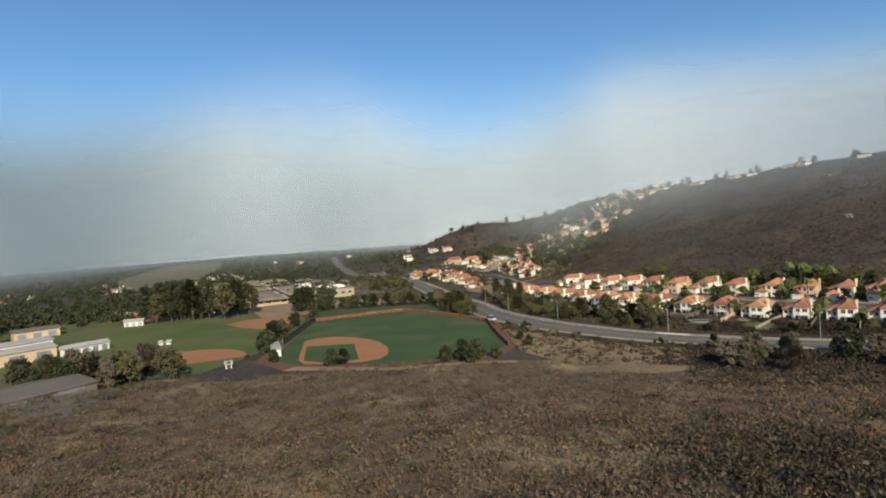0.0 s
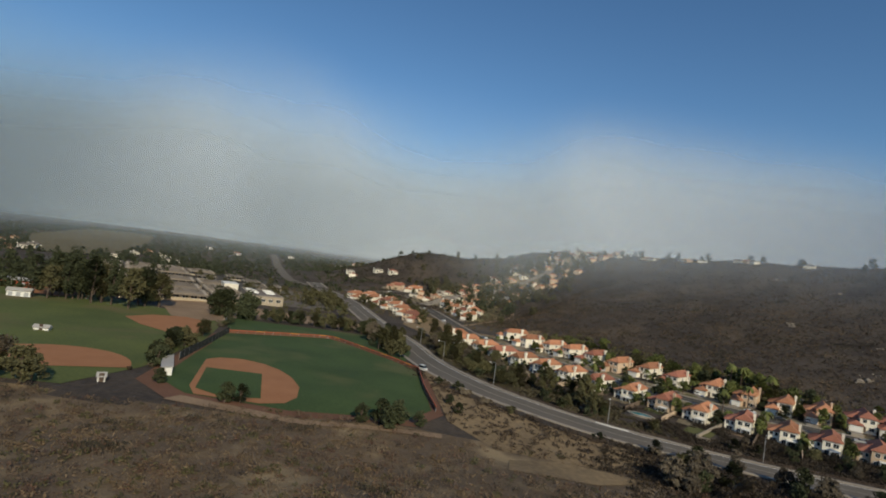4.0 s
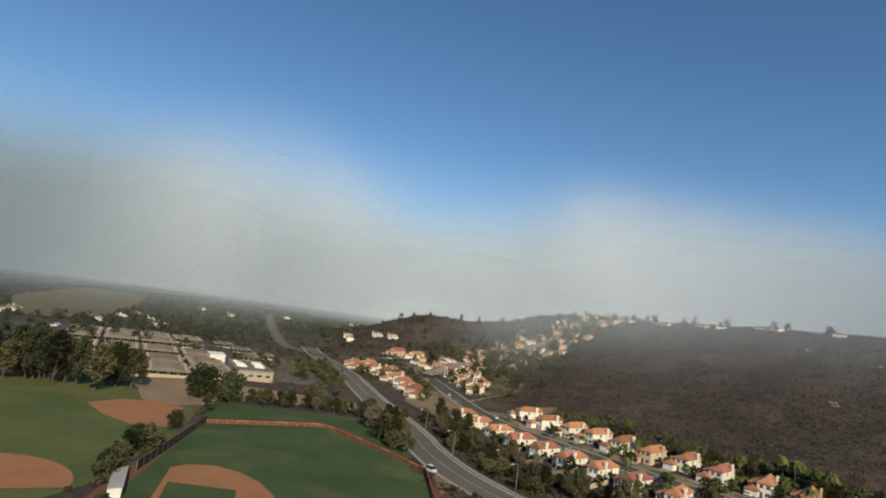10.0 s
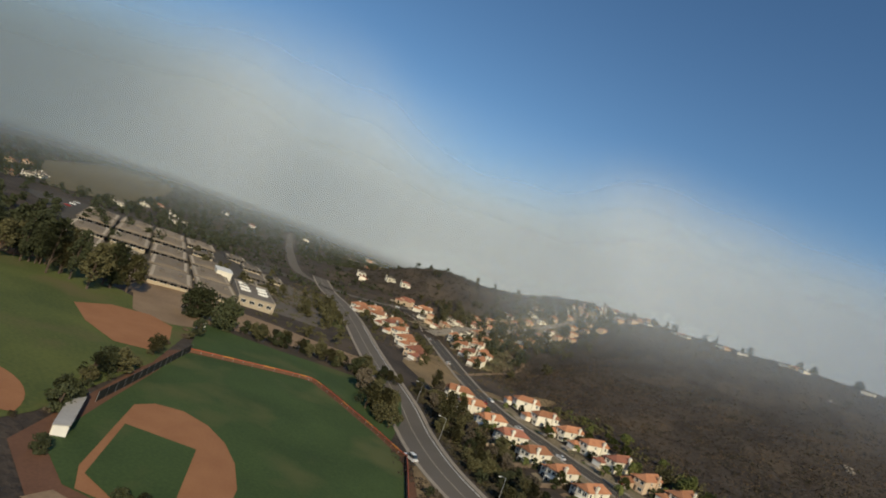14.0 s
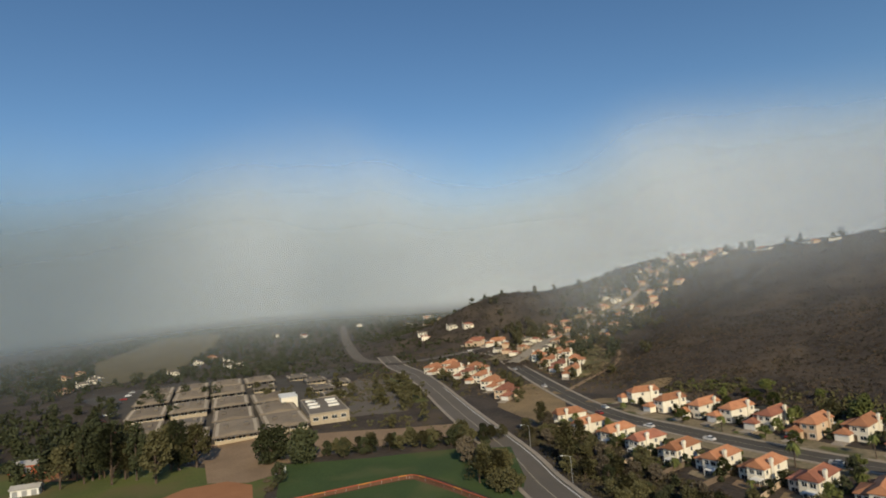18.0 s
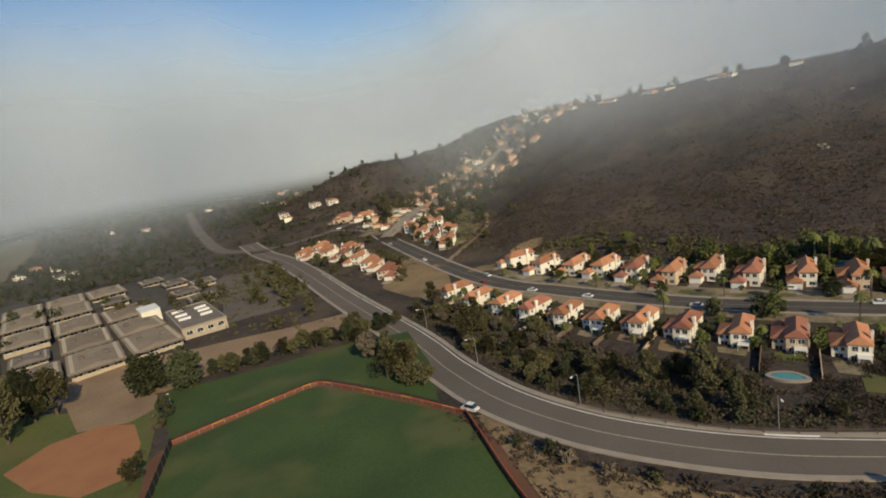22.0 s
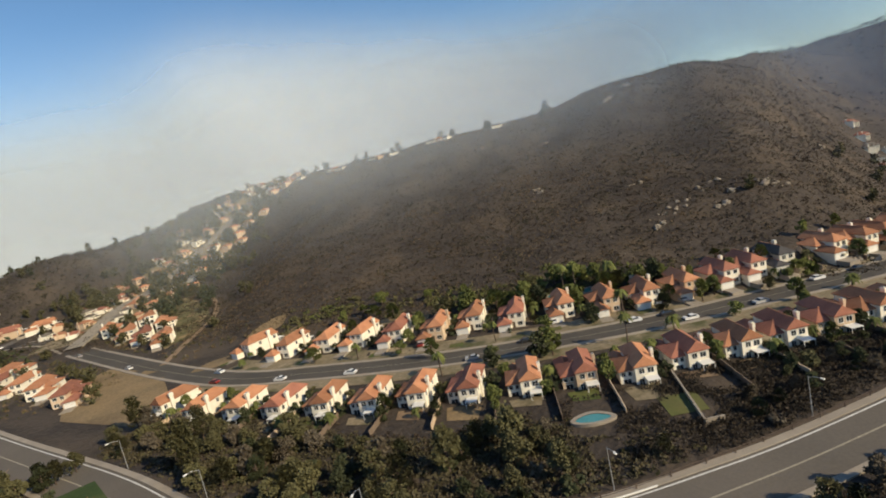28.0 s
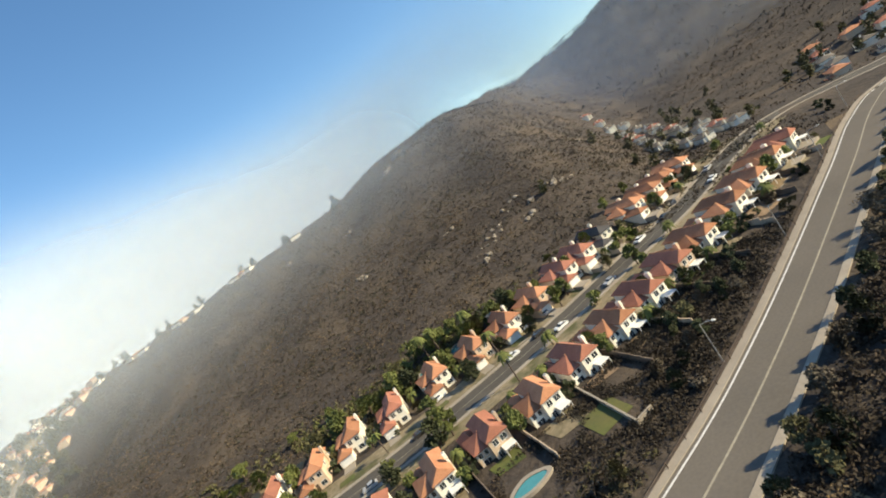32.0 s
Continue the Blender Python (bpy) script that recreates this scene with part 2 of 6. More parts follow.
CARPAINTS = [material(f"{n}_car_paint", c, tuple(v * 0.9 for v in c), 1.0, 4.0, 0.3, bump=0.0, spec=0.6) for n, c in
             (("white", (0.75, 0.75, 0.74)), ("silver", (0.42, 0.42, 0.42)), ("dark", (0.035, 0.034, 0.034)), ("red", (0.28, 0.03, 0.025)))]

# ---------------------------------------------------------------- lie of the land
NX, NY, OX, OY = 0.85, 0.526, 79.0, 241.0        # across the street, towards the hill


def across(x, y):
    return (x - OX) * NX + (y - OY) * NY


def along(x, y):
    return (x - OX) * NY - (y - OY) * NX


def step(a, b, v):
    u = np.clip((v - a) / (b - a), 0, 1)
    return u * u * (3 - 2 * u)


SPOTS = np.array([
    (-60, 150, 0), (-30, 130, 0), (-45, 190, 0), (-110, 120, 0), (-120, 200, 0), (-180, 220, 0), (-110, 280, 1.5), (-190, 360, 4),
    (-65, 370, 0), (-95, 470, -1), (-5, 165, -0.5), (15, 152, -1.5), (35, 140, -3), (60, 125, -5), (110, 104, -6), (180, 82, -6),
    (0, 245, -2.5), (22, 200, -4.5), (55, 156, -5), (92, 126, -5.8), (23, 236, -3), (36, 212, -3.1), (50, 190, -3.1), (66, 168, -3.2), (80, 150, -3.3), (98, 139, -3.3), (118, 128, -3.3), (140, 117, -3.3), (165, 107, -3), (30, 276, -2.5), (66, 220, -2.5), (104, 180, -2.5), (145, 149, -2.5),
    (208, 117, -2.2), (232, 106, -3.5), (250, 92, -7), (260, 74, -12), (266, 48, -18), (272, 15, -24), (215, 70, -8.5), (232, 52, -14), (240, 30, -20), (0, 400, -1), (60, 410, 1), (80, 241, -1.5)], float)


def raw_height(x, y):
    x, y = np.asarray(x, float), np.asarray(y, float)
    w = 1.0 / (((x[..., None] - SPOTS[:, 0]) ** 2 + (y[..., None] - SPOTS[:, 1]) ** 2) / 100 + 3.0) ** 1.8
    z = (w * SPOTS[:, 2]).sum(-1) / w.sum(-1)
    s, a = across(x, y), along(x, y)
    # long brown hill behind the street
    back = 330 * step(115, 290, a)
    foot = 16 + 95 * step(-75, -190, a) + back
    crest = 252 + back
    u = np.clip((s - foot) / (crest - foot), 0, 1)
    top = 74 + 10 * step(-260, -60, a) + 14 * step(-10, 90, a) + 12 * step(130, 330, a)
    hill = top * (0.62 * u + 0.38 * u * u) * (1 - 0.10 * step(0.8, 1.0, u))
    hill = (hill - np.clip(s - crest - 8, 0, 600) * 0.05) * step(-390, -275, a)
    rough_ = 2.2 * np.sin(x * 0.031 + y * 0.017) * np.sin(y * 0.043 - x * 0.011) + 1.2 * np.sin(x * 0.09 + 1.3) * np.sin(y * 0.083 + x * 0.03)
    z = z + np.where(s > foot, np.maximum(hill, 0) + rough_ * step(0.05, 0.4, u), 0)
    # far valley floor and hills round it
    z = z + 0.016 * np.clip(y - 450, 0, 2200) * step(450, 600, y)
    def bump(cx, cy, rx, ry, h):
        return h * np.exp(-((x - cx) / rx) ** 2 - ((y - cy) / ry) ** 2)
    z = z + bump(30, 485, 45, 42, 8) + bump(5, 625, 90, 75, 44) + bump(-420, 900, 230, 260, 14)
    z = z + bump(1150, -40, 330, 250, 190) + bump(700, -230, 200, 200, 60)
    # near hill under the start of the flight
    edge = 104 - 0.06 * x - 14 * np.exp(-((x + 75) / 40) ** 2)
    near = step(0, 120, edge - y)
    z = z + near * (12 + 3 * np.sin(x * 0.035 + 0.6)) + 0.9 * step(0, 25, edge - y) * np.sin(x * 0.11) * np.sin(y * 0.1 + 0.5)
    return z


def spline(pts, gap=3.0):
    """Even samples along a smooth curve through pts."""
    p = np.array(pts, float)
    p = np.vstack([2 * p[0] - p[1], p, 2 * p[-1] - p[-2]])
    out = []
    for i in range(1, len(p) - 2):
        p0, p1, p2, p3 = p[i - 1:i + 3]
        n = max(2, int(np.linalg.norm(p2 - p1) / gap))
        for t in np.linspace(0, 1, n, endpoint=False):
            out.append(0.5 * (2 * p1 + (p2 - p0) * t + (2 * p0 - 5 * p1 + 4 * p2 - p3) * t ** 2 + (3 * p1 - p0 - 3 * p2 + p3) * t ** 3))
    out.append(p[-2])
    return np.array(out)


AVENUE = spline([(-112, 520), (-92, 462), (-70, 408), (-37, 305), (-13, 232), (-4, 194), (4, 170), (15, 153), (28, 141), (44, 131), (62, 123), (82, 115), (110, 105), (150, 91), (192, 79), (215, 69), (231, 54), (239, 34), (243, 8), (244, -20)])
STREET = spline([(-38, 500), (-14, 468), (0, 405), (12, 345), (30, 277), (48, 246), (66, 220), (84, 199), (104, 180), (124, 164), (146, 149), (176, 131), (208, 117), (232, 106), (249, 92), (259, 74), (264, 52), (266, 26), (266, 0)])
CROSS = spline([(-250, 880), (-205, 730), (-168, 610), (-135, 520), (-112, 492), (-80, 482), (-38, 500), (-5, 515)])
UPHILL = spline([(-4, 425), (5, 442), (35, 490), (70, 520), (110, 540), (150, 555), (185, 565), (215, 580)])


def smooth_profile(c):
    z = raw_height(c[:, 0], c[:, 1])
    k = np.ones(15) / 15
    return np.convolve(np.pad(z, 7, mode="edge"), k, "valid")


ROADS = [(c, smooth_profile(c), w) for c, w in ((AVENUE, 9.0), (STREET, 9.5), (CROSS, 8.0), (UPHILL, 6.0))]


def height(x, y):
    x, y = np.atleast_1d(np.asarray(x, float)), np.atleast_1d(np.asarray(y, float))
    z = raw_height(x, y)
    for c, rz, w in ROADS:
        d2 = (x[..., None] - c[:, 0]) ** 2 + (y[..., None] - c[:, 1]) ** 2
        j = d2.argmin(-1)
        d = np.sqrt(d2.min(-1))
        k = 1 - step(w, w + 9, d)
        z = z * (1 - k) + rz[j] * k
    return z


def ground(x, y):
    return float(height(x, y)[0])


# ---------------------------------------------------------------- mesh helpers
def mesh(name, verts, faces, mat, smooth=False):
    me = bpy.data.meshes.new(name)
    me.from_pydata([tuple(v) for v in verts], [], [tuple(f) for f in faces])
    me.materials.append(mat)
    if smooth:
        me.polygons.foreach_set("use_smooth", [True] * len(me.polygons))
    me.update()
    return me


class Solid:
    """Collects verts and faces of one part."""

    def __init__(self):
        self.v, self.f = [], []

    def add(self, verts, faces):
        o = len(self.v)
        self.v += [tuple(p) for p in verts]
        self.f += [tuple(i + o for i in f) for f in faces]
        return self

    def box(self, x0, y0, z0, x1, y1, z1, m=None):
        c = [Vector(p) for p in ((x0, y0, z0), (x1, y0, z0), (x1, y1, z0), (x0, y1, z0), (x0, y0, z1), (x1, y0, z1), (x1, y1, z1), (x0, y1, z1))]
        if m is not None:
            c = [m @ p for p in c]
        return self.add(c, [(0, 3, 2, 1), (4, 5, 6, 7), (0, 1, 5, 4), (1, 2, 6, 5), (2, 3, 7, 6), (3, 0, 4, 7)])

    def tube(self, pts, radii, n=6):
        rings = []
        for i, p in enumerate(pts):
            p = Vector(p)
            d = (Vector(pts[min(i + 1, len(pts) - 1)]) - Vector(pts[max(i - 1, 0)])).normalized()
            q = d.to_track_quat("Z", "Y")
            rings.append([p + q @ Vector((math.cos(a) * radii[i], math.sin(a) * radii[i], 0)) for a in (2 * math.pi * j / n for j in range(n))])
        v = [p for r in rings for p in r]
        f = [(i * n + j, i * n + (j + 1) % n, (i + 1) * n + (j + 1) % n, (i + 1) * n + j) for i in range(len(pts) - 1) for j in range(n)]
        f += [tuple(range(n))[::-1], tuple((len(pts) - 1) * n + j for j in range(n))]
        return self.add(v, f)

    def part(self, name, mat, parent=None, label="", smooth=False):
        ob = new(name, mesh(name, self.v, self.f, mat, smooth))
        if parent:
            ob.parent = parent
        if label:
            tagged(ob, label)
        return ob


def thing(name, label, category, group="", kind="", at=None):
    e = new(name)
    if at is not None:
        e.matrix_basis = at
    return tagged(e, label, category, group, kind)


def ribbon(name, c, left, right, dz, mat, z=None, parent=None, label="", category="", across_n=5, kind="structure", thick=0.0):
    """A strip that follows curve c between two offsets, resting on the land."""
    d = np.gradient(c, axis=0)
    d /= np.linalg.norm(d, axis=1)[:, None]
    nrm = np.stack([d[:, 1], -d[:, 0]], 1)
    offs = np.linspace(np.broadcast_to(left, len(c)), np.broadcast_to(right, len(c)), across_n, axis=1)
    v = []
    for i in range(len(c)):
        for o in offs[i]:
            p = c[i] + nrm[i] * o
            v.append((p[0], p[1], (z[i] if z is not None else ground(*p)) + dz))
    n = across_n
    f = [(i * n + j, (i + 1) * n + j, (i + 1) * n + j + 1, i * n + j + 1) for i in range(len(c) - 1) for j in range(n - 1)]
    if thick:
        o = len(v)
        v += [(p[0], p[1], p[2] - thick) for p in v]
        f += [(i * n, i * n + o, (i + 1) * n + o, (i + 1) * n) for i in range(len(c) - 1)]
        f += [(i * n + n - 1, (i + 1) * n + n - 1, (i + 1) * n + n - 1 + o, i * n + n - 1 + o) for i in range(len(c) - 1)]
    s = Solid().add(v, f)
    ob = s.part(name, mat, parent)
    if label:
        tagged(ob, label, category, kind=kind)
    return ob


def patch(name, outline, dz, mat, label, category, cell=4.0, kind="structure", parent=None):
    """A flat-lying area with the given outline, draped over the land."""
    o = np.array(outline, float)
    bm = bmesh.new()
    fv = [bm.verts.new((x, y, 0)) for x, y in o]
    bm.faces.new(fv)
    lo, hi = o.min(0), o.max(0)
    for ax, a, b in ((0, lo[0], hi[0]), (1, lo[1], hi[1])):
        for t in np.arange(a + cell, b, cell):
            co, no = [0, 0, 0], [0, 0, 0]
            co[ax], no[ax] = t, 1
            bmesh.ops.bisect_plane(bm, geom=bm.verts[:] + bm.edges[:] + bm.faces[:], plane_co=co, plane_no=no)
    p = np.array([v.co[:] for v in bm.verts])
    for v, zz in zip(bm.verts, height(p[:, 0], p[:, 1])):
        v.co.z = zz + dz
    bmesh.ops.recalc_face_normals(bm, faces=bm.faces[:])
    me = bpy.data.meshes.new(name)
    bm.to_mesh(me)
    bm.free()
    me.materials.append(mat)
    ob = new(name, me)
    if parent:
        ob.parent = parent
        return ob
    return tagged(ob, label, category, kind=kind)


def arc(cx, cy, r, a0, a1, n=18):
    return [(cx + r * math.cos(radians(a0 + (a1 - a0) * i / n)), cy + r * math.sin(radians(a0 + (a1 - a0) * i / n))) for i in range(n + 1)]


def inside(outline, x, y):
    c, j = False, len(outline) - 1
    for i in range(len(outline)):
        (xi, yi), (xj, yj) = outline[i], outline[j]
        if (yi > y) != (yj > y) and x < (xj - xi) * (y - yi) / (yj - yi) + xi:
            c = not c
        j = i
    return c


# ---------------------------------------------------------------- ground sheet
def axis(lo, hi, gap, end_lo, end_hi):
    core = list(np.arange(lo, hi + gap / 2, gap))
    g, v, left, right = gap, lo, [], []
    while v > end_lo:
        g *= 1.22
        v -= g
        left.append(v)
    g, v = gap, hi
    while v < end_hi:
        g *= 1.22
        v += g
        right.append(v)
    return np.array(left[::-1] + core + right)


gx, gy = axis(-220, 400, 4.0, -3600, 3600), axis(-70, 560, 4.0, -2600, 4400)
GX, GY = np.meshgrid(gx, gy)
GZ = np.vstack([height(r, c) for r, c in zip(GX, GY)])
nxg = len(gx)
gv = np.stack([GX.ravel(), GY.ravel(), GZ.ravel()], 1)
gf = [(j * nxg + i, j * nxg + i + 1, (j + 1) * nxg + i + 1, (j + 1) * nxg + i) for j in range(len(gy) - 1) for i in range(nxg - 1)]
land = mesh("ground", gv, gf, SOIL, True)
land.materials.append(NEAR_SOIL)
for poly in land.polygons:
    c = poly.center
    if c.y < 101 - 0.06 * c.x - 14 * math.exp(-((c.x + 75) / 40) ** 2) and abs(c.x) < 200:
        poly.material_index = 1
tagged(new("ground", land), "brown chaparral hills and valley floor", "ground", kind="structure")

# ---------------------------------------------------------------- roads
def road(name, c, z, half, label, mat, median=True):
    ribbon(name, c, -half, half, 0.10, mat, z, label=label, category="road", across_n=5)

HALF = 6.2 - 0.9 * step(40, 80, AVENUE[:, 0])
road("avenue", AVENUE, ROADS[0][1], HALF, "wide curving asphalt avenue beside the ball field", ASPHALT_OLD)
road("street", STREET, ROADS[1][1], 4.7, "dark asphalt residential street between two rows of houses", ASPHALT)
road("cross_road", CROSS, ROADS[2][1], 5.0, "asphalt road leading up the valley", ASPHALT_OLD)
ribbon("uphill_road", UPHILL, -4.6, 4.6, 0.75, PALE_STREET, ROADS[3][1], label="pale narrow road up to the higher houses", category="road", across_n=5, thick=1.0)
for nm, c, z, half, w in (("avenue_sidewalk", AVENUE, ROADS[0][1], -HALF, -1.6), ("street_sidewalk", STREET, ROADS[1][1], -4.7, -1.5), ("street_sidewalk", STREET, ROADS[1][1], 4.7, 1.5), ("avenue_verge", AVENUE, ROADS[0][1], HALF, 1.4)):
    ribbon(nm, c, np.minimum(half, half + w), np.maximum(half, half + w), 0.25, CONCRETE, z, label="pale concrete sidewalk with a raised kerb", category="sidewalk", across_n=3, thick=0.3)
ribbon("avenue_centre_line", AVENUE[:-4], 0.2, 0.55, 0.115, YELLOW, ROADS[0][1][:-4], label="faded painted line along the avenue", category="road marking", across_n=2)
ribbon("avenue_edge_line", AVENUE[60:], -HALF[60:] + 0.6, -HALF[60:] + 0.95, 0.115, PAINT, ROADS[0][1][60:], label="white painted edge line", category="road marking", across_n=2)
ribbon("street_centre_line", STREET, -0.08, 0.08, 0.115, YELLOW, ROADS[1][1], label="faded painted line along the street", category="road marking", across_n=2)

ribbon("hillside_gardens", UPHILL[4:], -27, 26, 0.3, YARD, label="planted gardens and bare banks along the hillside road", category="yard", across_n=14)

# ---------------------------------------------------------------- ball fields
FIELD = [(-77.5, 178), (-76.3, 184.5), (-60, 192.3), (-44.5, 200), (-41.5, 200), (-29, 189), (-18, 178.7), (-7, 167), (-5, 150), (-2, 118), (-8, 106), (-34, 100), (-58, 103), (-68, 112), (-71, 135), (-74, 160)]
BACK_LAWN = [(-79, 189), (-90, 222), (-60, 226), (-30, 236), (-12, 236), (-9, 205), (-11, 178), (-16, 183), (-28, 194), (-40, 205), (-45, 205), (-60, 197.5)]
patch("warning_track", [(-81, 179), (-78, 186.5), (-60, 195), (-44.5, 202.5), (-40.5, 202.5), (-28, 191.3), (-17, 181), (-5, 168.5), (-2, 150), (1, 116), (-6, 103), (-34, 96), (-60, 98), (-72, 109), (-75, 135), (-78, 162)], 0.08, TRACK, "reddish dirt warning track round the ball field", "dirt track")
patch("ball_field", FIELD, 0.14, GRASS_TURF, "green mown outfield of a ball field", "lawn")
patch("back_lawn", BACK_LAWN, 0.12, GRASS_TURF, "strip of green grass behind the outfield fence", "lawn")
INFIELD = [(-56, 103), (-59.5, 109), (-66.5, 137), (-64, 141), (-58, 142.5), (-51, 140), (-45, 135), (-40, 128), (-36, 119), (-34.5, 110), (-36, 104.5), (-41, 102)]
patch("infield", INFIELD, 0.2, DIRT, "orange-brown dirt infield", "infield")
patch("infield_grass", [(-57.5, 107.5), (-62.8, 127.5), (-48, 127.8), (-41.8, 105.5), (-50, 103.5)], 0.26, GRASS_TURF, "square of grass inside the dirt infield", "lawn")
PARK = [(-210, 255), (-88, 212), (-78, 165), (-76, 120), (-82, 98), (-130, 92), (-190, 130), (-235, 190)]
patch("park_lawn", PARK, 0.1, GRASS, "large green playing field with worn patches", "lawn")
for cx, cy, r, a0, a1 in ((-97, 112, 20, 15, 165), (-176, 225, 17, -30, 170)):
    patch("infield", arc(cx, cy, r, a0, a1) + [(cx + 4, cy - 9), (cx - 6, cy - 8)], 0.2, DIRT, "orange-brown dirt infield at the edge of the playing field", "infield")
patch("infield", [(-118, 190), (-113, 202), (-102, 207), (-92, 203), (-86, 190), (-83, 174), (-92, 170), (-106, 178)], 0.2, DIRT, "worn orange-brown dirt infield beside the fence", "infield")
patch("dirt_way", [(-108, 206), (-94, 205), (-88, 212), (-92, 222), (-104, 236), (-116, 240), (-122, 230)], 0.17, BARE, "bare dirt way between the trees and the infield", "bare ground")
patch("bare_lot", [(-124, 228), (-90, 223), (-66, 238), (-34, 254), (-27, 276), (-56, 266), (-88, 258), (-108, 258), (-132, 250)], 0.1, BARE, "bare pale earth lot beside the school", "bare ground")
patch("school_yard", [(-130, 246), (-108, 258), (-112, 335), (-130, 410), (-240, 430), (-290, 380), (-200, 300), (-160, 255)], 0.07, ASPHALT, "dark asphalt school yard and car park", "paved yard")
FAR_FIELD = [(-318, 440), (-298, 500), (-362, 700), (-420, 830), (-520, 850), (-450, 600)]
patch("far_field", FAR_FIELD, 0.6, FALLOW, "tan dry field beyond the school", "dry grass", 8.0)
patch("parking_lot", [(-150, 470), (-122, 462), (-138, 410), (-168, 424)], 0.14, ASPHALT, "dark asphalt parking lot", "parking lot")
patch("school_parking", [(-84, 282), (-58, 296), (-60, 335), (-84, 392), (-108, 404), (-112, 350), (-92, 322)], 0.13, ASPHALT_OLD, "grey asphalt parking lot between the school and the avenue", "parking lot")
patch("green_verge", [(-84, 398), (-68, 358), (-50, 318), (-56, 314), (-80, 350), (-95, 392)], 0.1, GRASS, "green grass verge beside the avenue", "lawn")
DRY_BANK = [(-4, 166), (-1, 166), (6, 143), (30, 124), (58, 110), (40, 96), (12, 98), (2, 112), (-1, 140)]
patch("dirt_bank", DRY_BANK, 0.09, DRYGRASS, "dry grassy bank below the avenue", "dry grass")
patch("dry_clearing", [(14, 92), (26, 97), (44, 92), (30, 84), (12, 82)], 0.15, DRYGRASS, "pale dry grass clearing on the near hill", "dry grass")
patch("dry_corner", [(-16, 300), (2, 262), (14, 285), (18, 318), (4, 350), (-12, 340)], 0.1, DRYGRASS, "dry grass corner between avenue and street", "dry grass")
patch("dirt_lane", [(-58, 101), (-30, 95), (0, 101), (0, 98), (-30, 92), (-60, 97)], 0.2, BARE, "dirt lane at the foot of the near hill", "dirt lane")
TRAIL = spline([(20, 326), (36, 352), (52, 375), (62, 398), (70, 430), (74, 455)])
patch("hillside_garden", [(26, 352), (44, 366), (58, 398), (66, 432), (62, 462), (40, 474), (22, 458), (30, 420)], 0.14, GARDEN, "rough green and dry yellow garden slope beside the trail", "garden")
ribbon("hill_trail", TRAIL, -1.4, 1.4, 0.25, BARE, label="pale dirt trail up the side of the hill", category="trail", across_n=3)


def fence(name, pts, h, label, panel, cap=None, gap=3.0, capmats=None):
    f = thing(name, label, "fence")
    c = spline(pts, gap)
    for i, p in enumerate(c):
        Solid().tube([(p[0], p[1], ground(*p) - 0.2), (p[0], p[1], ground(*p) + h)], [0.06, 0.06], 5).part("post", METAL, f)
    for i in range(len(c) - 1):
        a, b = c[i], c[i + 1]
        za, zb = ground(*a), ground(*b)
        d = b - a
        nn = np.array([d[1], -d[0]]) / np.linalg.norm(d) * 0.03
        v = [(*(a + nn), za + 0.05), (*(b + nn), zb + 0.05), (*(b + nn), zb + h - 0.05), (*(a + nn), za + h - 0.05), (*(a - nn), za + 0.05), (*(b - nn), zb + 0.05), (*(b - nn), zb + h - 0.05), (*(a - nn), za + h - 0.05)]
        q = [(0, 1, 2, 3), (7, 6, 5, 4), (3, 2, 6, 7), (0, 4, 5, 1), (0, 3, 7, 4), (1, 5, 6, 2)]
        Solid().add(v, q).part("panel", panel, f)
        if cap:
            mat = capmats[i % len(capmats)] if capmats else cap
            Solid().tube([(*a, za + h), (*b, zb + h)], [0.16, 0.16], 6).part("top_cap", mat, f, "red protective cap")
    return f


fence("outfield_fence", [(-77, 185.3), (-60, 193.4), (-46, 200.2), (-43, 201.3), (-40, 200.4), (-29, 190.4), (-17.5, 179.7), (-6, 168)], 1.1, "low outfield fence with a red and orange cap along its top", TRACK, REDCAP, 3.0, [REDCAP, REDCAP, REDCAP, ORANGECAP])
fence("side_fence", [(-72, 132), (-73.6, 151), (-75.5, 170), (-77, 185.3)], 2.4, "dark windscreen fence along the side of the ball field", DARKMESH, None, 3.5)
fence("foul_line_fence", [(-6, 168), (-4, 140), (-1, 118)], 1.4, "low reddish fence along the foul line", TRACK, REDCAP, 3.5)

# ---------------------------------------------------------------- houses
def hip(s, x0, y0, x1, y1, z, rise, axis_y=True, ends=(1.0, 1.0), over=0.5, th=0.22):
    """A hip or gable roof over a rectangle; ends: how far each end is hipped in, as a share of half the width."""
    x0, y0, x1, y1 = x0 - over, y0 - over, x1 + over, y1 + over
    z = z - over * 0.25
    if axis_y:
        w = (x1 - x0) / 2
        a, b = (x0 + w, y0 + w * ends[0], z + rise), (x0 + w, y1 - w * ends[1], z + rise)
    else:
        w = (y1 - y0) / 2
        a, b = (x0 + w * ends[0], y0 + w, z + rise), (x1 - w * ends[1], y0 + w, z + rise)
    c = [(x0, y0, z), (x1, y0, z), (x1, y1, z), (x0, y1, z)]
    v = c + [a, b] + [(p[0], p[1], p[2] - th) for p in c]
    if axis_y:
        f = [(0, 1, 4), (1, 2, 5, 4), (2, 3, 5), (3, 0, 4, 5)]
    else:
        f = [(0, 1, 5, 4), (1, 2, 5), (2, 3, 4, 5), (3, 0, 4)]
    f += [(0, 6, 7, 1), (1, 7, 8, 2), (2, 8, 9, 3), (3, 9, 6, 0), (9, 8, 7, 6)]
    s.add(v, f)
    return a, b


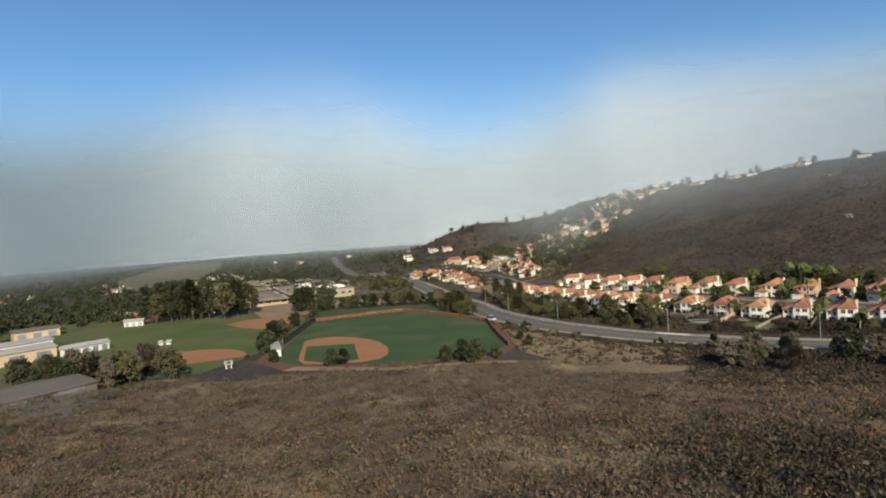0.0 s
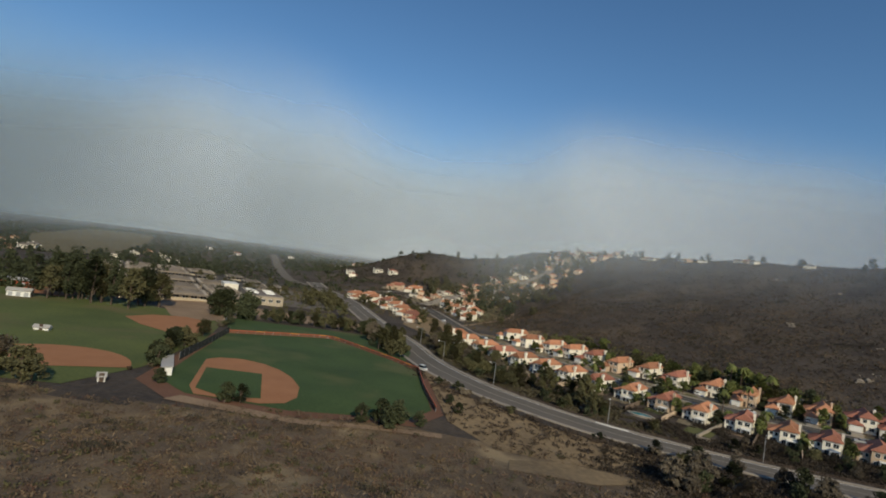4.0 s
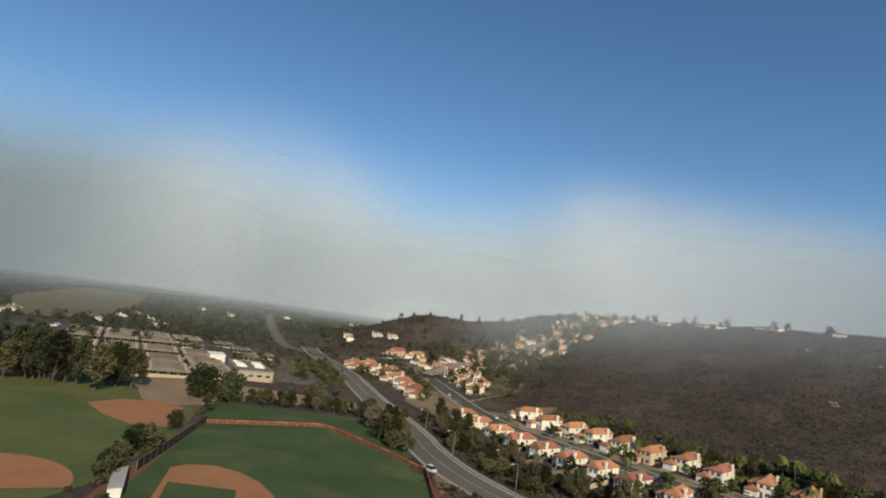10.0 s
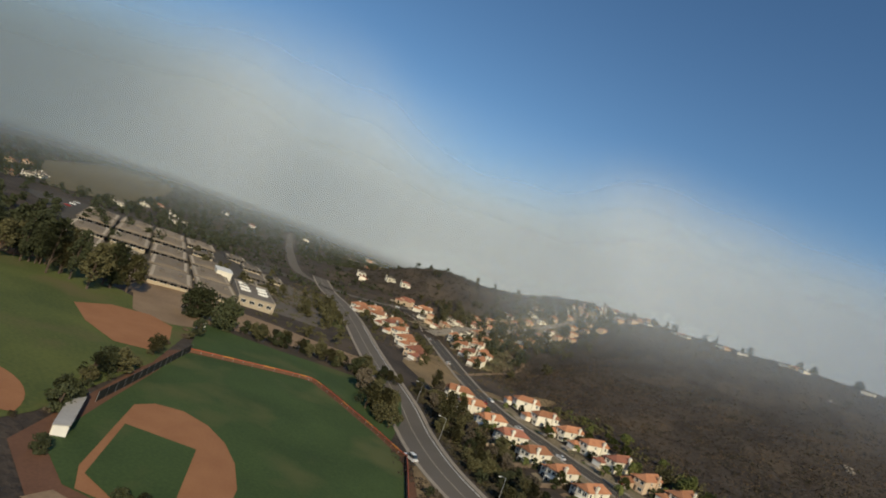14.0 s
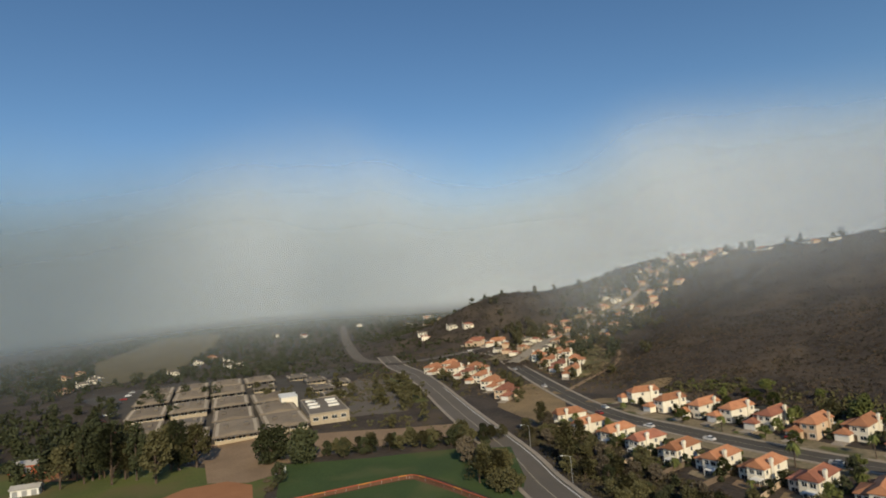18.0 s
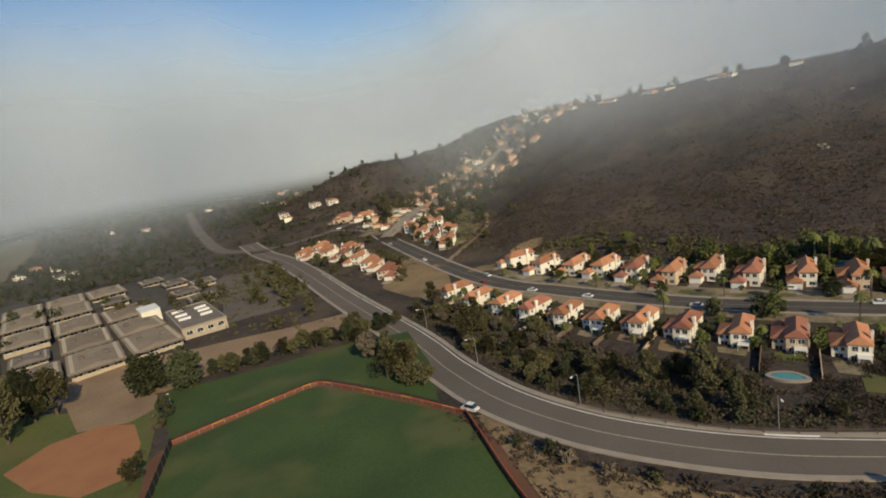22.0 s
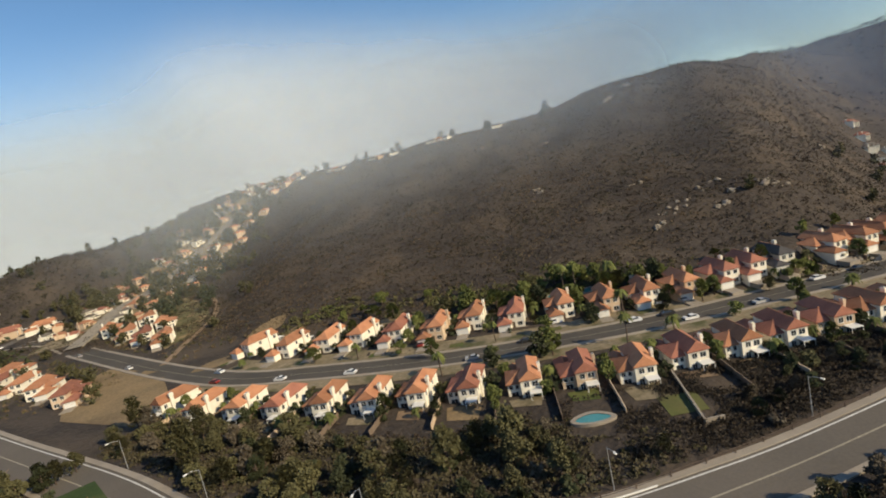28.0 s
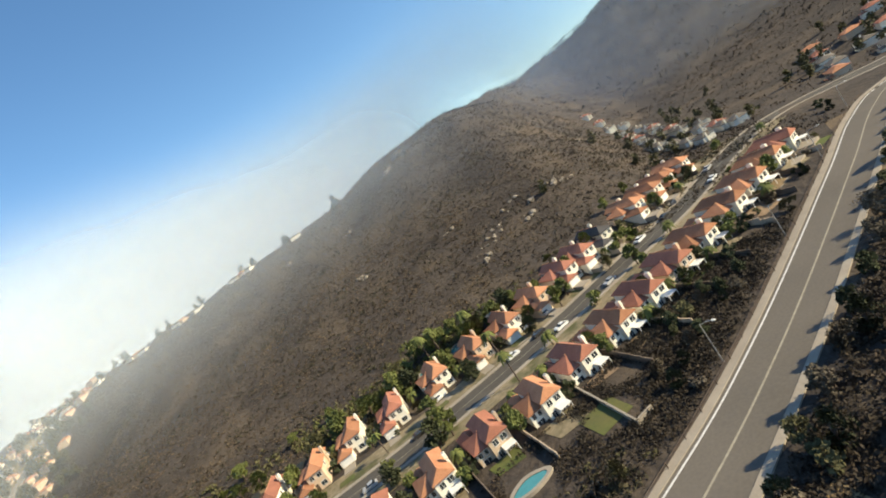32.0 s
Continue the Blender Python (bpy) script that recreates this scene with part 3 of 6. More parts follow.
def window(parent, m, w, h, panes=2):
    """A framed window of panes on a wall; m: its centre, x along the wall, -y outwards."""
    xs = [-w / 2 - 0.1, -w / 2]
    for i in range(1, panes):
        x = -w / 2 + w * i / panes
        xs += [x - 0.04, x + 0.04]
    xs += [w / 2, w / 2 + 0.1]
    zs = [-h / 2 - 0.1, -h / 2, h / 2, h / 2 + 0.1]
    nx = len(xs)
    v = [m @ Vector((x, y, z)) for y in (-0.07, 0.05) for z in zs for x in xs]
    solid = lambda i, j: 0 <= i < nx - 1 and 0 <= j < 3 and (j != 1 or i % 2 == 0)
    at = lambda k, i, j: k * nx * 4 + j * nx + i
    f = []
    for i in range(nx - 1):
        for j in range(3):
            if not solid(i, j):
                continue
            f.append((at(0, i, j), at(0, i + 1, j), at(0, i + 1, j + 1), at(0, i, j + 1)))
            for di, dj, a, c in ((-1, 0, (i, j + 1), (i, j)), (1, 0, (i + 1, j), (i + 1, j + 1)), (0, -1, (i, j), (i + 1, j)), (0, 1, (i + 1, j + 1), (i, j + 1))):
                if not solid(i + di, j + dj):
                    f.append((at(0, *c), at(0, *a), at(1, *a), at(1, *c)))
    fr = Solid().add(v, f).part("window", TRIM, parent, "white-framed window")
    Solid().box(-w / 2, -0.02, -h / 2, w / 2, 0.04, h / 2, m).part("pane", GLASS, fr)


def house(label, stucco, roof, mirror=1, patio=True, garage=True, wing=True, at=None, group="houses along the street"):
    """Two-storey tract house; street side +y, garden side -y."""
    h = thing("house", label, "house", group, at=at)
    k = mirror
    def X(a, b):
        return (a, b) if k > 0 else (-b, -a)
    def put(x, y, z, turn=0):
        return pose(k * x, y, z, 0, 0, turn * (1 if k > 0 else -1))
    x0, x1 = X(-1.0, 5.3)
    Solid().box(x0, -7, -2.5, x1, 8.5, 5.5).part("wall", stucco, h)
    s = Solid()
    a, b = hip(s, x0, -7, x1, 8.5, 5.5, 2.1, True, (0.25, 1.0))
    r1 = s.part("roof", roof, h, "clay tile roof")
    Solid().tube([a, b], [0.14, 0.14], 6).part("ridge_cap", RIDGE, r1)
    # gable face under the roof at the garden side
    g = Solid()
    cx = (x0 + x1) / 2
    g.add([(x0, -7.0, 5.45), (x1, -7.0, 5.45), (cx, -6.6, 7.0), (x0, -6.4, 5.45), (x1, -6.4, 5.45)], [(0, 1, 2), (1, 4, 2), (4, 3, 2), (3, 0, 2), (0, 3, 4, 1)])
    g.part("gable", stucco, h)
    if wing:
        x0, x1 = X(-5.2, -0.99)
        Solid().box(x0, -5.2, -2.5, x1, 4.4, 4.3).part("wall", stucco, h)
        s = Solid()
        w0, w1 = X(-5.2, 1.4)
        a, b = hip(s, w0, -5.2, w1, 4.4, 4.3, 2.0, False, (1.0, 0.5) if k > 0 else (0.5, 1.0))
        r2 = s.part("roof", roof, h, "clay tile roof of the lower wing")
        Solid().tube([a, b], [0.13, 0.13], 6).part("ridge_cap", RIDGE, r2)
    if garage:
        x0, x1 = X(-5.4, -0.1)
        Solid().box(x0, 4.41, -2.0, x1, 12.0, 2.8).part("wall", stucco, h)
        s = Solid()
        a, b = hip(s, x0, 4.0, x1, 12.0, 2.8, 1.4, True, (0.0, 0.6))
        r3 = s.part("roof", roof, h, "clay tile garage roof")
        Solid().tube([a, b], [0.12, 0.12], 6).part("ridge_cap", RIDGE, r3)
        gd = Solid()
        for i in range(4):
            gd.box(*((X(-5.0, -0.5)[0], 12.0, 0.1 + i * 0.56, X(-5.0, -0.5)[1], 12.08, 0.62 + i * 0.56)))
        gd.part("garage_door", TRIM, h, "white panelled garage door")
    # chimney on the outer side wall
    c = Solid()
    c0, c1 = X(5.28, 6.0)
    c.box(c0, -3.2, -1.5, c1, -1.8, 6.6)
    c.box(c0 - 0.12, -3.35, 6.6, c1 + 0.12, -1.65, 7.7)
    ch = c.part("chimney", stucco, h)
    Solid().box((c0 + c1) / 2 - 0.2, -2.8, 7.7, (c0 + c1) / 2 + 0.2, -2.2, 8.0).part("flue", METAL, ch)
    # openings
    for x, z, w, hh, p in ((0.9, 4.0, 1.5, 1.3, 2), (3.5, 4.0, 1.8, 1.3, 2), (0.6, 1.2, 1.4, 1.7, 2), (3.5, 1.2, 2.4, 2.0, 3)):
        window(h, put(x, -7, z), w, hh, p)
    if wing:
        for x, z, w, hh, p in ((-4.1, 3.1, 1.1, 1.1, 2), (-2.2, 3.1, 1.0, 1.1, 1), (-3.2, 0.9, 2.2, 1.8, 2)):
            window(h, put(x, -5.2, z), w, hh, p)
    for y, z in ((2.4, 4.1), (-5.2, 4.1), (3.6, 1.3)):
        window(h, put(5.3, y, z, 90), 1.2, 1.2, 2)
    for x, z, w in ((0.8, 4.1, 1.4), (3.6, 4.1, 1.6), (3.5, 1.3, 2.0)):
        window(h, put(x, 8.5, z, 180), w, 1.3, 2)
    if wing:
        window(h, put(-4.2, 4.4, 3.7, 180), 1.2, 0.6, 2)
    d = Solid()
    d0, d1 = X(0.3, 1.4)
    d.box(d0, 8.5, 0.0, d1, 8.58, 2.1)
    d.part("front_door", BARK, h, "dark wooden front door")
    if patio:
        x0, x1 = X(1.4, 5.1)
        p = Solid().box(x0, -10.2, 2.5, x1, -7.02, 2.65)
        pc = p.part("patio_cover", TRIM, h, "white patio cover")
        for xx, yy in ((x0 + 0.15, -10.05), (x1 - 0.15, -10.05)):
            Solid().box(xx - 0.07, yy - 0.07, -2.0, xx + 0.07, yy + 0.07, 2.5).part("post", TRIM, pc)
        x0, x1 = X(-2.0, 5.3)
        Solid().box(x0, -12.5, -1.5, x1, -7.01, 0.45).part("patio", CONCRETE, h, "pale concrete patio")
    x0, x1 = X(-5.0, -0.4)
    Solid().box(x0, 12.0, -1.5, x1, 17.5, 0.08).part("driveway", CONCRETE, h, "pale concrete driveway")
    return h


WHITE_LABEL = "white stucco two-storey house with a terracotta tile roof"
kinds = [
    house(WHITE_LABEL + " and patio cover", STUCCO, ROOF),
    house(WHITE_LABEL + " and pale patio", STUCCO, ROOF, -1, True),
    house("tan stucco two-storey house with a red-brown tile roof", STUCCO_TAN, ROOF_RED, 1, True),
    house("white stucco two-storey house with a red-brown tile roof", STUCCO, ROOF_RED, -1, True),
    house("white stucco house with a dark shingle roof", STUCCO, DARKROOF, -1, False),
    house("white stucco two-storey house with a deep red tile roof", STUCCO, ROOF_RED, 1, True),
    house("tan stucco two-storey house with an orange tile roof", STUCCO_TAN, ROOF, -1, True),
]


def street_pose(d, side, j):
    """Pose of a house beside the street at sample j; side -1: avenue side, +1: hill side."""
    c = STREET
    t = c[min(j + 2, len(c) - 1)] - c[max(j - 2, 0)]
    t = t / np.linalg.norm(t)
    nrm = np.array([-t[1], t[0]]) * side
    p = c[j] + nrm * d
    ang = math.degrees(math.atan2(-nrm[1], -nrm[0])) - 90
    return p, ang


arc_len = np.concatenate([[0], np.cumsum(np.linalg.norm(np.diff(STREET, axis=0), axis=1))])
HOMES = []


def nearest_sample(x, y):
    return int(((STREET[:, 0] - x) ** 2 + (STREET[:, 1] - y) ** 2).argmin())


BELOW = [(12, 267), (16.5, 251), (23, 238), (29, 226), (36, 214.5), (43, 203), (52.5, 194.5), (59, 183), (68, 172), (76.5, 163), (84, 153), (95, 147), (104.5, 140), (113.5, 134), (124, 128.5), (133, 123), (147, 117), (158, 111.5), (170, 108), (182, 104)]
ABOVE = [(50, 296), (55.5, 277), (64.5, 264.5), (72.5, 254), (79.5, 242), (87, 230), (99, 225), (106, 213), (117, 203), (125, 192), (134, 184), (141, 174.5), (151, 166), (157, 158), (164, 151), (179, 143), (187, 136), (197, 131), (209, 127)]
PLAN = {-1: [0, 0, 0, 5, 0, 0, 0, 5, 0, 2, 0, 5, 0, 5, 2, 0], 1: [1, 1, 1, 1, 3, 6, 1, 3, 1, 6, 1, 6, 3, 3, 4, 1]}
for kk in kinds:
    kk.scale = (0.84, 0.84, 0.84)


def row(side, spots, group):
    for i, p in enumerate(spots):
        j = nearest_sample(*p)
        c = STREET[j]
        t = STREET[j + 2] - STREET[j - 2]
        ang = math.degrees(math.atan2(t[1], t[0])) + (0 if side < 0 else 180)
        q = np.array(p) + (c - p) * 0.35
        z = 0.4 * ground(*p) + 0.6 * ground(*q)
        d = float(np.linalg.norm(c - p))
        if side < 0:
            p = tuple(np.array(p) + (c - np.array(p)) / d * min(5.5, max(0.0, (d - 22) * 0.65)))
            z = 0.6 * ground(*p) + 0.4 * ground(*q) - 0.75
        if side > 0 and d < 21:
            p = tuple(np.array(p) + (np.array(p) - c) / d * (21 - d))
            z = 0.4 * ground(*p) + 0.6 * ground(*q)
        ob = copy_thing(kinds[PLAN[side][i % 16]], pose(p[0], p[1], z, 0, 0, ang + (i * 5 % 7 - 3) * 0.9))
        ob.scale = (0.73, 0.8, 0.9) if side < 0 else (0.76, 0.84, 0.92)
        ob["group"] = group
        HOMES.append((p[0], p[1], z, ang, side))


row(-1, BELOW, "row of houses below the street")
row(1, ABOVE, "row of houses at the foot of the hill")


def discard(ob):
    for o in (*ob.children_recursive, ob):
        bpy.data.objects.remove(o)


# houses round the junction and up the valley
def scatter_houses(spots, group, tilt):
    for i, (x, y, a) in enumerate(spots):
        ob = copy_thing(kinds[(0, 1, 3, 1, 0, 2)[i % 6]], pose(x, y, ground(x, y), 0, 0, a + tilt))
        ob["group"] = group
        HOMES.append((x, y, ground(x, y), a, 0))


scatter_houses([(-56, 410, 150), (-43, 402, 150), (-33, 385, 150), (-25, 366, 150), (-17, 345, 152), (-10, 322, 155), (-46, 426, 150), (-28, 405, -25)], "houses at the junction", 0)
scatter_houses([(16, 432, 165), (20, 412, 165), (24, 391, 165), (29, 368, 165), (33, 428, -15), (-30, 520, 80), (-12, 505, 80), (37, 400, -15)], "houses beside the trail", 0)


def small_house(label, stucco, roof, at=None):
    """A house as it shows from far away: walls, hipped roof, chimney and windows."""
    h = thing("house", label, "house", "houses up the valley", at=at)
    Solid().box(-6, -4.5, -3, 6, 4.5, 4.6).part("wall", stucco, h)
    s = Solid()
    hip(s, -6, -4.5, 6, 4.5, 4.6, 2.0, False, (1, 1))
    s.part("roof", roof, h, "hipped tile roof")
    Solid().box(-6.6, 1.0, -2, -5.98, 2.0, 6.8).part("chimney", stucco, h)
    Solid().box(1.0, -8.0, -3, 6.2, -4.49, 2.7).part("garage", stucco, h)
    s = Solid()
    hip(s, 1.0, -8.0, 6.2, -4.0, 2.7, 1.0, True, (1, 0))
    s.part("garage_roof", roof, h)
    for x, z, w, t in ((-4, 3.2, 0.8, 0.6), (-1, 3.2, 0.8, 0.6), (-2.5, 0.9, 1.5, 0.9)):
        Solid().box(x - w, -4.56, z - t, x + w, -4.48, z + t).part("window", GLASS, h, "dark window pane")
    return h


far_kinds = [small_house("distant white house with a tile roof", STUCCO, ROOF_RED), small_house("distant tan house with a tile roof", STUCCO_TAN, ROOF), small_house("distant pale house with a grey roof", STUCCO, GREYROOF)]
rng = random.Random(7)


def far_cluster(cx, cy, rx, ry, n, face, order=(0, 1, 2)):
    made, tries = [], 0
    while len(made) < n and tries < n * 60:
        tries += 1
        x, y = cx + rng.uniform(-1, 1) * rx, cy + rng.uniform(-1, 1) * ry
        if inside(FAR_FIELD, x, y) or any((x - a) ** 2 + (y - b) ** 2 < 15 ** 2 for a, b in made):
            continue
        if any(np.sqrt(((c - (x, y)) ** 2).sum(1).min()) < w + 7 for c, _, w in ROADS):
            continue
        made.append((x, y))
        ob = copy_thing(far_kinds[order[len(made) % len(order)]], pose(x, y, ground(x, y), 0, 0, face + rng.choice((0, 0, 90)) + rng.uniform(-12, 12)))
        ob.scale = (0.72, 0.72, 0.7)
    return made


FAR = []


def clear_of(p, y_min):
    return p[1] > y_min and all((p[0] - h[0]) ** 2 + (p[1] - h[1]) ** 2 > 196 for h in HOMES)


for q in range(4000):
    if len(FAR) >= 76:
        break
    j = rng.randrange(8, len(UPHILL) - 3)
    t = UPHILL[j + 1] - UPHILL[j - 1]
    t = t / np.linalg.norm(t)
    d = rng.choice((-1, 1)) * rng.choice((11.5, 11.5, 12, 12, 23, 24, 33))
    p = UPHILL[j] + np.array([-t[1], t[0]]) * (d + rng.uniform(-2, 2))
    if all((p[0] - a) ** 2 + (p[1] - b) ** 2 > 9.6 ** 2 for a, b in FAR) and clear_of(p, 436):
        ob = copy_thing(far_kinds[rng.choice((0, 1, 1, 1, 2))], pose(p[0], p[1], ground(*p), 0, 0, math.degrees(math.atan2(t[1], t[0])) + (0 if d > 0 else 180) + rng.uniform(-25, 25)))
        ob.scale = (0.6, 0.6, 0.62)
        FAR.append(tuple(p))
FAR += far_cluster(-150, 1000, 70, 50, 4, 0) + far_cluster(50, 690, 60, 22, 14, 0, (0, 2)) + far_cluster(-62, 575, 26, 22, 4, 20, (0, 2)) + far_cluster(-330, 560, 90, 70, 9, 30, (2, 1, 2))
FAR += far_cluster(-190, 800, 120, 90, 6, 10, (2, 0)) + far_cluster(-420, 420, 90, 70, 11, 20, (2, 1))
for i in range(32):
    u = i / 31
    x, y = 264 + 190 * u + rng.uniform(-5, 5) - (i % 2) * 9, 112 + 84 * u + (i % 2) * 15 + rng.uniform(-3, 3)
    ob = copy_thing(far_kinds[rng.choice((2, 2, 2, 0))], pose(x, y, ground(x, y), 0, 0, 25 + rng.uniform(-15, 15)))
    ob.scale = (0.66, 0.66, 0.66)
FAR += far_cluster(320, 60, 50, 18, 10, 100, (0, 2, 1))
# houses along the ridge of the hill
for i in range(13):
    a = (-205, -196, -186, -160, -152, -146, -120, -112, -96, -64, -58, -50, -12)[i] + rng.uniform(-3, 3)
    s = 244 + rng.uniform(-8, 6)
    x, y = OX + s * NX + a * NY, OY + s * NY - a * NX
    ob = copy_thing(far_kinds[(2, 1, 2)[i % 3]], pose(x, y, ground(x, y) - 1.2, 0, 0, 120 + rng.uniform(-25, 25)))
    ob.scale = (0.62, 0.62, 0.62)
for k in kinds + far_kinds:
    discard(k)

# ---------------------------------------------------------------- school
def school_block(w, d, h, label, roof, at):
    b = thing("school_building", label, "school building", "school buildings", at=at)
    Solid().box(-w / 2, -d / 2, -1, w / 2, d / 2, h).part("wall", STUCCO_DULL, b)
    s = Solid()
    hip(s, -w / 2, -d / 2, w / 2, d / 2, h, 0.9, True, (0.3, 0.3), 0.9, 0.35)
    s.part("roof", roof, b, "low grey-brown roof")
    Solid().box(-w / 2 - 0.6, -d / 2 - 2.4, h - 0.6, w / 2 + 0.6, -d / 2 - 0.95, h - 0.45).part("walkway_cover", GREYROOF, b, "flat walkway cover")
    for i in range(4):
        x = -w / 2 + (i + 0.5) * w / 4
        window(b, pose(x, -d / 2, h * 0.55), w / 6, 1.3, 2)
    for x in (-w / 4, w / 4):
        Solid().box(x - 0.9, -1.2, h + 0.4, x + 0.9, 1.2, h + 1.3).part("roof_unit", GREYROOF, b, "grey roof air unit")
    return b


tmpl = school_block(16.4, 26.5, 3.2, "low square school classroom block with a tan-grey roof", TANROOF, pose(0, 0, 0))
low = school_block(12, 13, 2.8, "small school classroom block with a grey roof", GREYROOF, pose(0, 0, 0))
for r, c in itertools.product(range(5), range(-2, 2)):
    x, y = -126 + c * 17.5 - r * 15.5, 264 + c * 9 + r * 29
    if (r, c) in ((0, -2), (1, -1), (3, 1)):
        copy_thing(low, pose(x, y, ground(x, y), 0, 0, 27))
    else:
        copy_thing(tmpl, pose(x, y, ground(x, y), 0, 0, 27 + (r * 3 + c * 5) % 3 - 1))
red = school_block(13, 9, 2.8, "small school block with a dark red roof", ROOF_RED, pose(-172, 268, ground(-172, 268), 0, 0, 27))
copy_thing(red, pose(-184, 276, ground(-184, 276), 0, 0, 27))
for x, y, a in ((-106, 340, 25), (-120, 362, 27), (-134, 392, 27), (-116, 384, 24), (-152, 408, 28), (-144, 246, 27), (-162, 254, 27)):
    copy_thing(low, pose(x, y, ground(x, y), 0, 0, a))
discard(low)
discard(tmpl)


def gym():
    b = thing("gymnasium", "pale flat-roofed school hall with white roof units", "school building", at=pose(-97, 292, ground(-97, 292), 0, 0, 25))
    Solid().box(-8.5, -20, -1, 8.5, 20, 4.2).part("wall", STUCCO_DULL, b)
    Solid().box(-8.1, -19.6, 4.2, 8.1, 19.6, 4.4).part("roof", GREYROOF, b, "grey flat roof")
    for a in ((-8.7, -20.2, 8.7, -19.6), (-8.7, 19.6, 8.7, 20.2), (-8.7, -19.6, -8.1, 19.6), (8.1, -19.6, 8.7, 19.6)):
        Solid().box(a[0], a[1], 4.2, a[2], a[3], 4.8).part("parapet", CONCRETE, b)
    for x, y in ((-4.5, 4), (4.5, 10), (4, -5), (-4.5, 13), (4.5, 3), (-4.5, -4)):
        Solid().box(x - 2.4, y - 0.8, 4.4, x + 2.4, y + 0.8, 5.2).part("roof_unit", TRIM, b, "white roof unit")
    for i in range(4):
        window(b, pose(-6 + i * 4, -20, 2.4), 2.2, 1.4, 2)
    w = thing("stair_block", "tall white-walled school stair block", "school building", at=pose(-124, 318, ground(-124, 318), 0, 0, 27))
    Solid().box(-4, -7, -1, 4, 7, 5.6).part("wall", STUCCO, w)
    Solid().box(-4.2, -7.2, 5.6, 4.2, 7.2, 5.9).part("roof", TRIM, w)
    Solid().box(-2.4, -7.08, 0.2, -1.2, -7.0, 2.3).part("door", BARK, w)


gym()

# dugout, sheds, backstop things
def dugout():
    d = thing("dugout", "long dugout with a grey metal roof and white end wall", "dugout", at=pose(-70, 121, ground(-70, 121), 0, 0, 24))
    Solid().box(-1.6, -6.5, -0.3, -1.4, 6.5, 2.03).part("back_wall", STUCCO, d)
    for y in (-6.5, 6.3):
        Solid().box(-1.4, y, -0.3, 0.9, y + 0.2, 2.05).part("end_wall", TRIM, d, "white end wall")
    s = Solid().add([(-1.7, -6.9, 2.02), (1.1, -6.9, 2.35), (1.1, 6.9, 2.35), (-1.7, 6.9, 2.02), (-1.7, -6.9, 2.17), (1.1, -6.9, 2.5), (1.1, 6.9, 2.5), (-1.7, 6.9, 2.17)], [(0, 3, 2, 1), (4, 5, 6, 7), (0, 1, 5, 4), (1, 2, 6, 5), (2, 3, 7, 6), (3, 0, 4, 7)])
    s.part("roof", PALE_ROOF, d, "grey metal roof")
    for y in (-4, 0, 4):
        Solid().tube([(0.9, y, -0.2), (0.9, y, 2.33)], [0.07, 0.07]).part("post", METAL, d)
    Solid().box(-1.2, -5.6, 0.0, -0.7, 5.6, 0.5).part("bench", BARK, d, "wooden bench")


dugout()


def shed(x, y, w, d, h, turn, label, wall=TRIM):
    b = thing("shed", label, "shed", at=pose(x, y, ground(x, y), 0, 0, turn))
    Solid().box(-w / 2, -d / 2, -0.4, w / 2, d / 2, h).part("wall", wall, b)
    s = Solid()
    hip(s, -w / 2, -d / 2, w / 2, d / 2, h, 0.8, False, (0, 0), 0.3, 0.12)
    s.part("roof", PALE_ROOF, b, "pale metal roof")
    Solid().box(-0.5, -d / 2 - 0.05, 0.0, 0.5, -d / 2, 2.0).part("door", BARK, b)


for sp in ((-77, 104, 1.5, 2.2, 1.3, 30, "small white shed behind the backstop"), (-120, 148, 4, 2, 1.0, 10, "pale bleachers block on the playing field")):
    shed(*sp)

# ---------------------------------------------------------------- trees
def leaf_cloud(s, r, centre, radius, n, size, flat=1.0):
    """Many small tilted leaves inside an uneven ball."""
    for _ in range(n):
        d = Vector((r.gauss(0, 1), r.gauss(0, 1), r.gauss(0, 1))).normalized() * radius * r.uniform(0.55, 1.05)
        p = Vector(centre) + Vector((d.x, d.y, d.z * flat))
        u = Vector((r.gauss(0, 1), r.gauss(0, 1), r.gauss(0, 1))).normalized()
        w = u.orthogonal().normalized()
        a, b = size * r.uniform(0.6, 1.3), size * r.uniform(0.4, 0.9)
        s.add([p - u * a, p + w * b - u * a * 0.1, p + u * a, p - w * b + u * a * 0.15], [(0, 1, 2, 3)])


def tree(seed, h, spread, leaf_mat, label, clumps=16, size=0.5, trunk=0.35, crown_base=0.25, leaves=46, flat=0.8, category="tree"):
    r = random.Random(seed)
    t = thing("shrub" if category == "shrub" else "tree", label, category)
    w = Solid()
    w.tube([(0, 0, -0.5), (0.1, 0, h * 0.25), (r.uniform(-0.3, 0.3), r.uniform(-0.3, 0.3), h * 0.55), (0, 0, h * 0.85)], [trunk, trunk * 0.8, trunk * 0.5, trunk * 0.15])
    crown = Solid()
    for i in range(clumps):
        a, q = r.uniform(0, 2 * math.pi), r.random()
        z = h * (crown_base + (0.95 - crown_base) * q)
        rad = spread * math.sin(math.pi * (0.18 + 0.72 * q)) * r.uniform(0.35, 0.85)
        p = (rad * math.cos(a), rad * math.sin(a), z)
        if i % 3 == 0:
            w.tube([(0, 0, max(0.3, z * 0.55)), (p[0] * 0.5, p[1] * 0.5, z * 0.8), p], [trunk * 0.4, trunk * 0.25, 0.04], 5)
        leaf_cloud(crown, r, p, spread * r.uniform(0.26, 0.46), leaves, size, flat)
    w.part("trunk", BARK, t)
    crown.part("crown", leaf_mat, t)
    return t


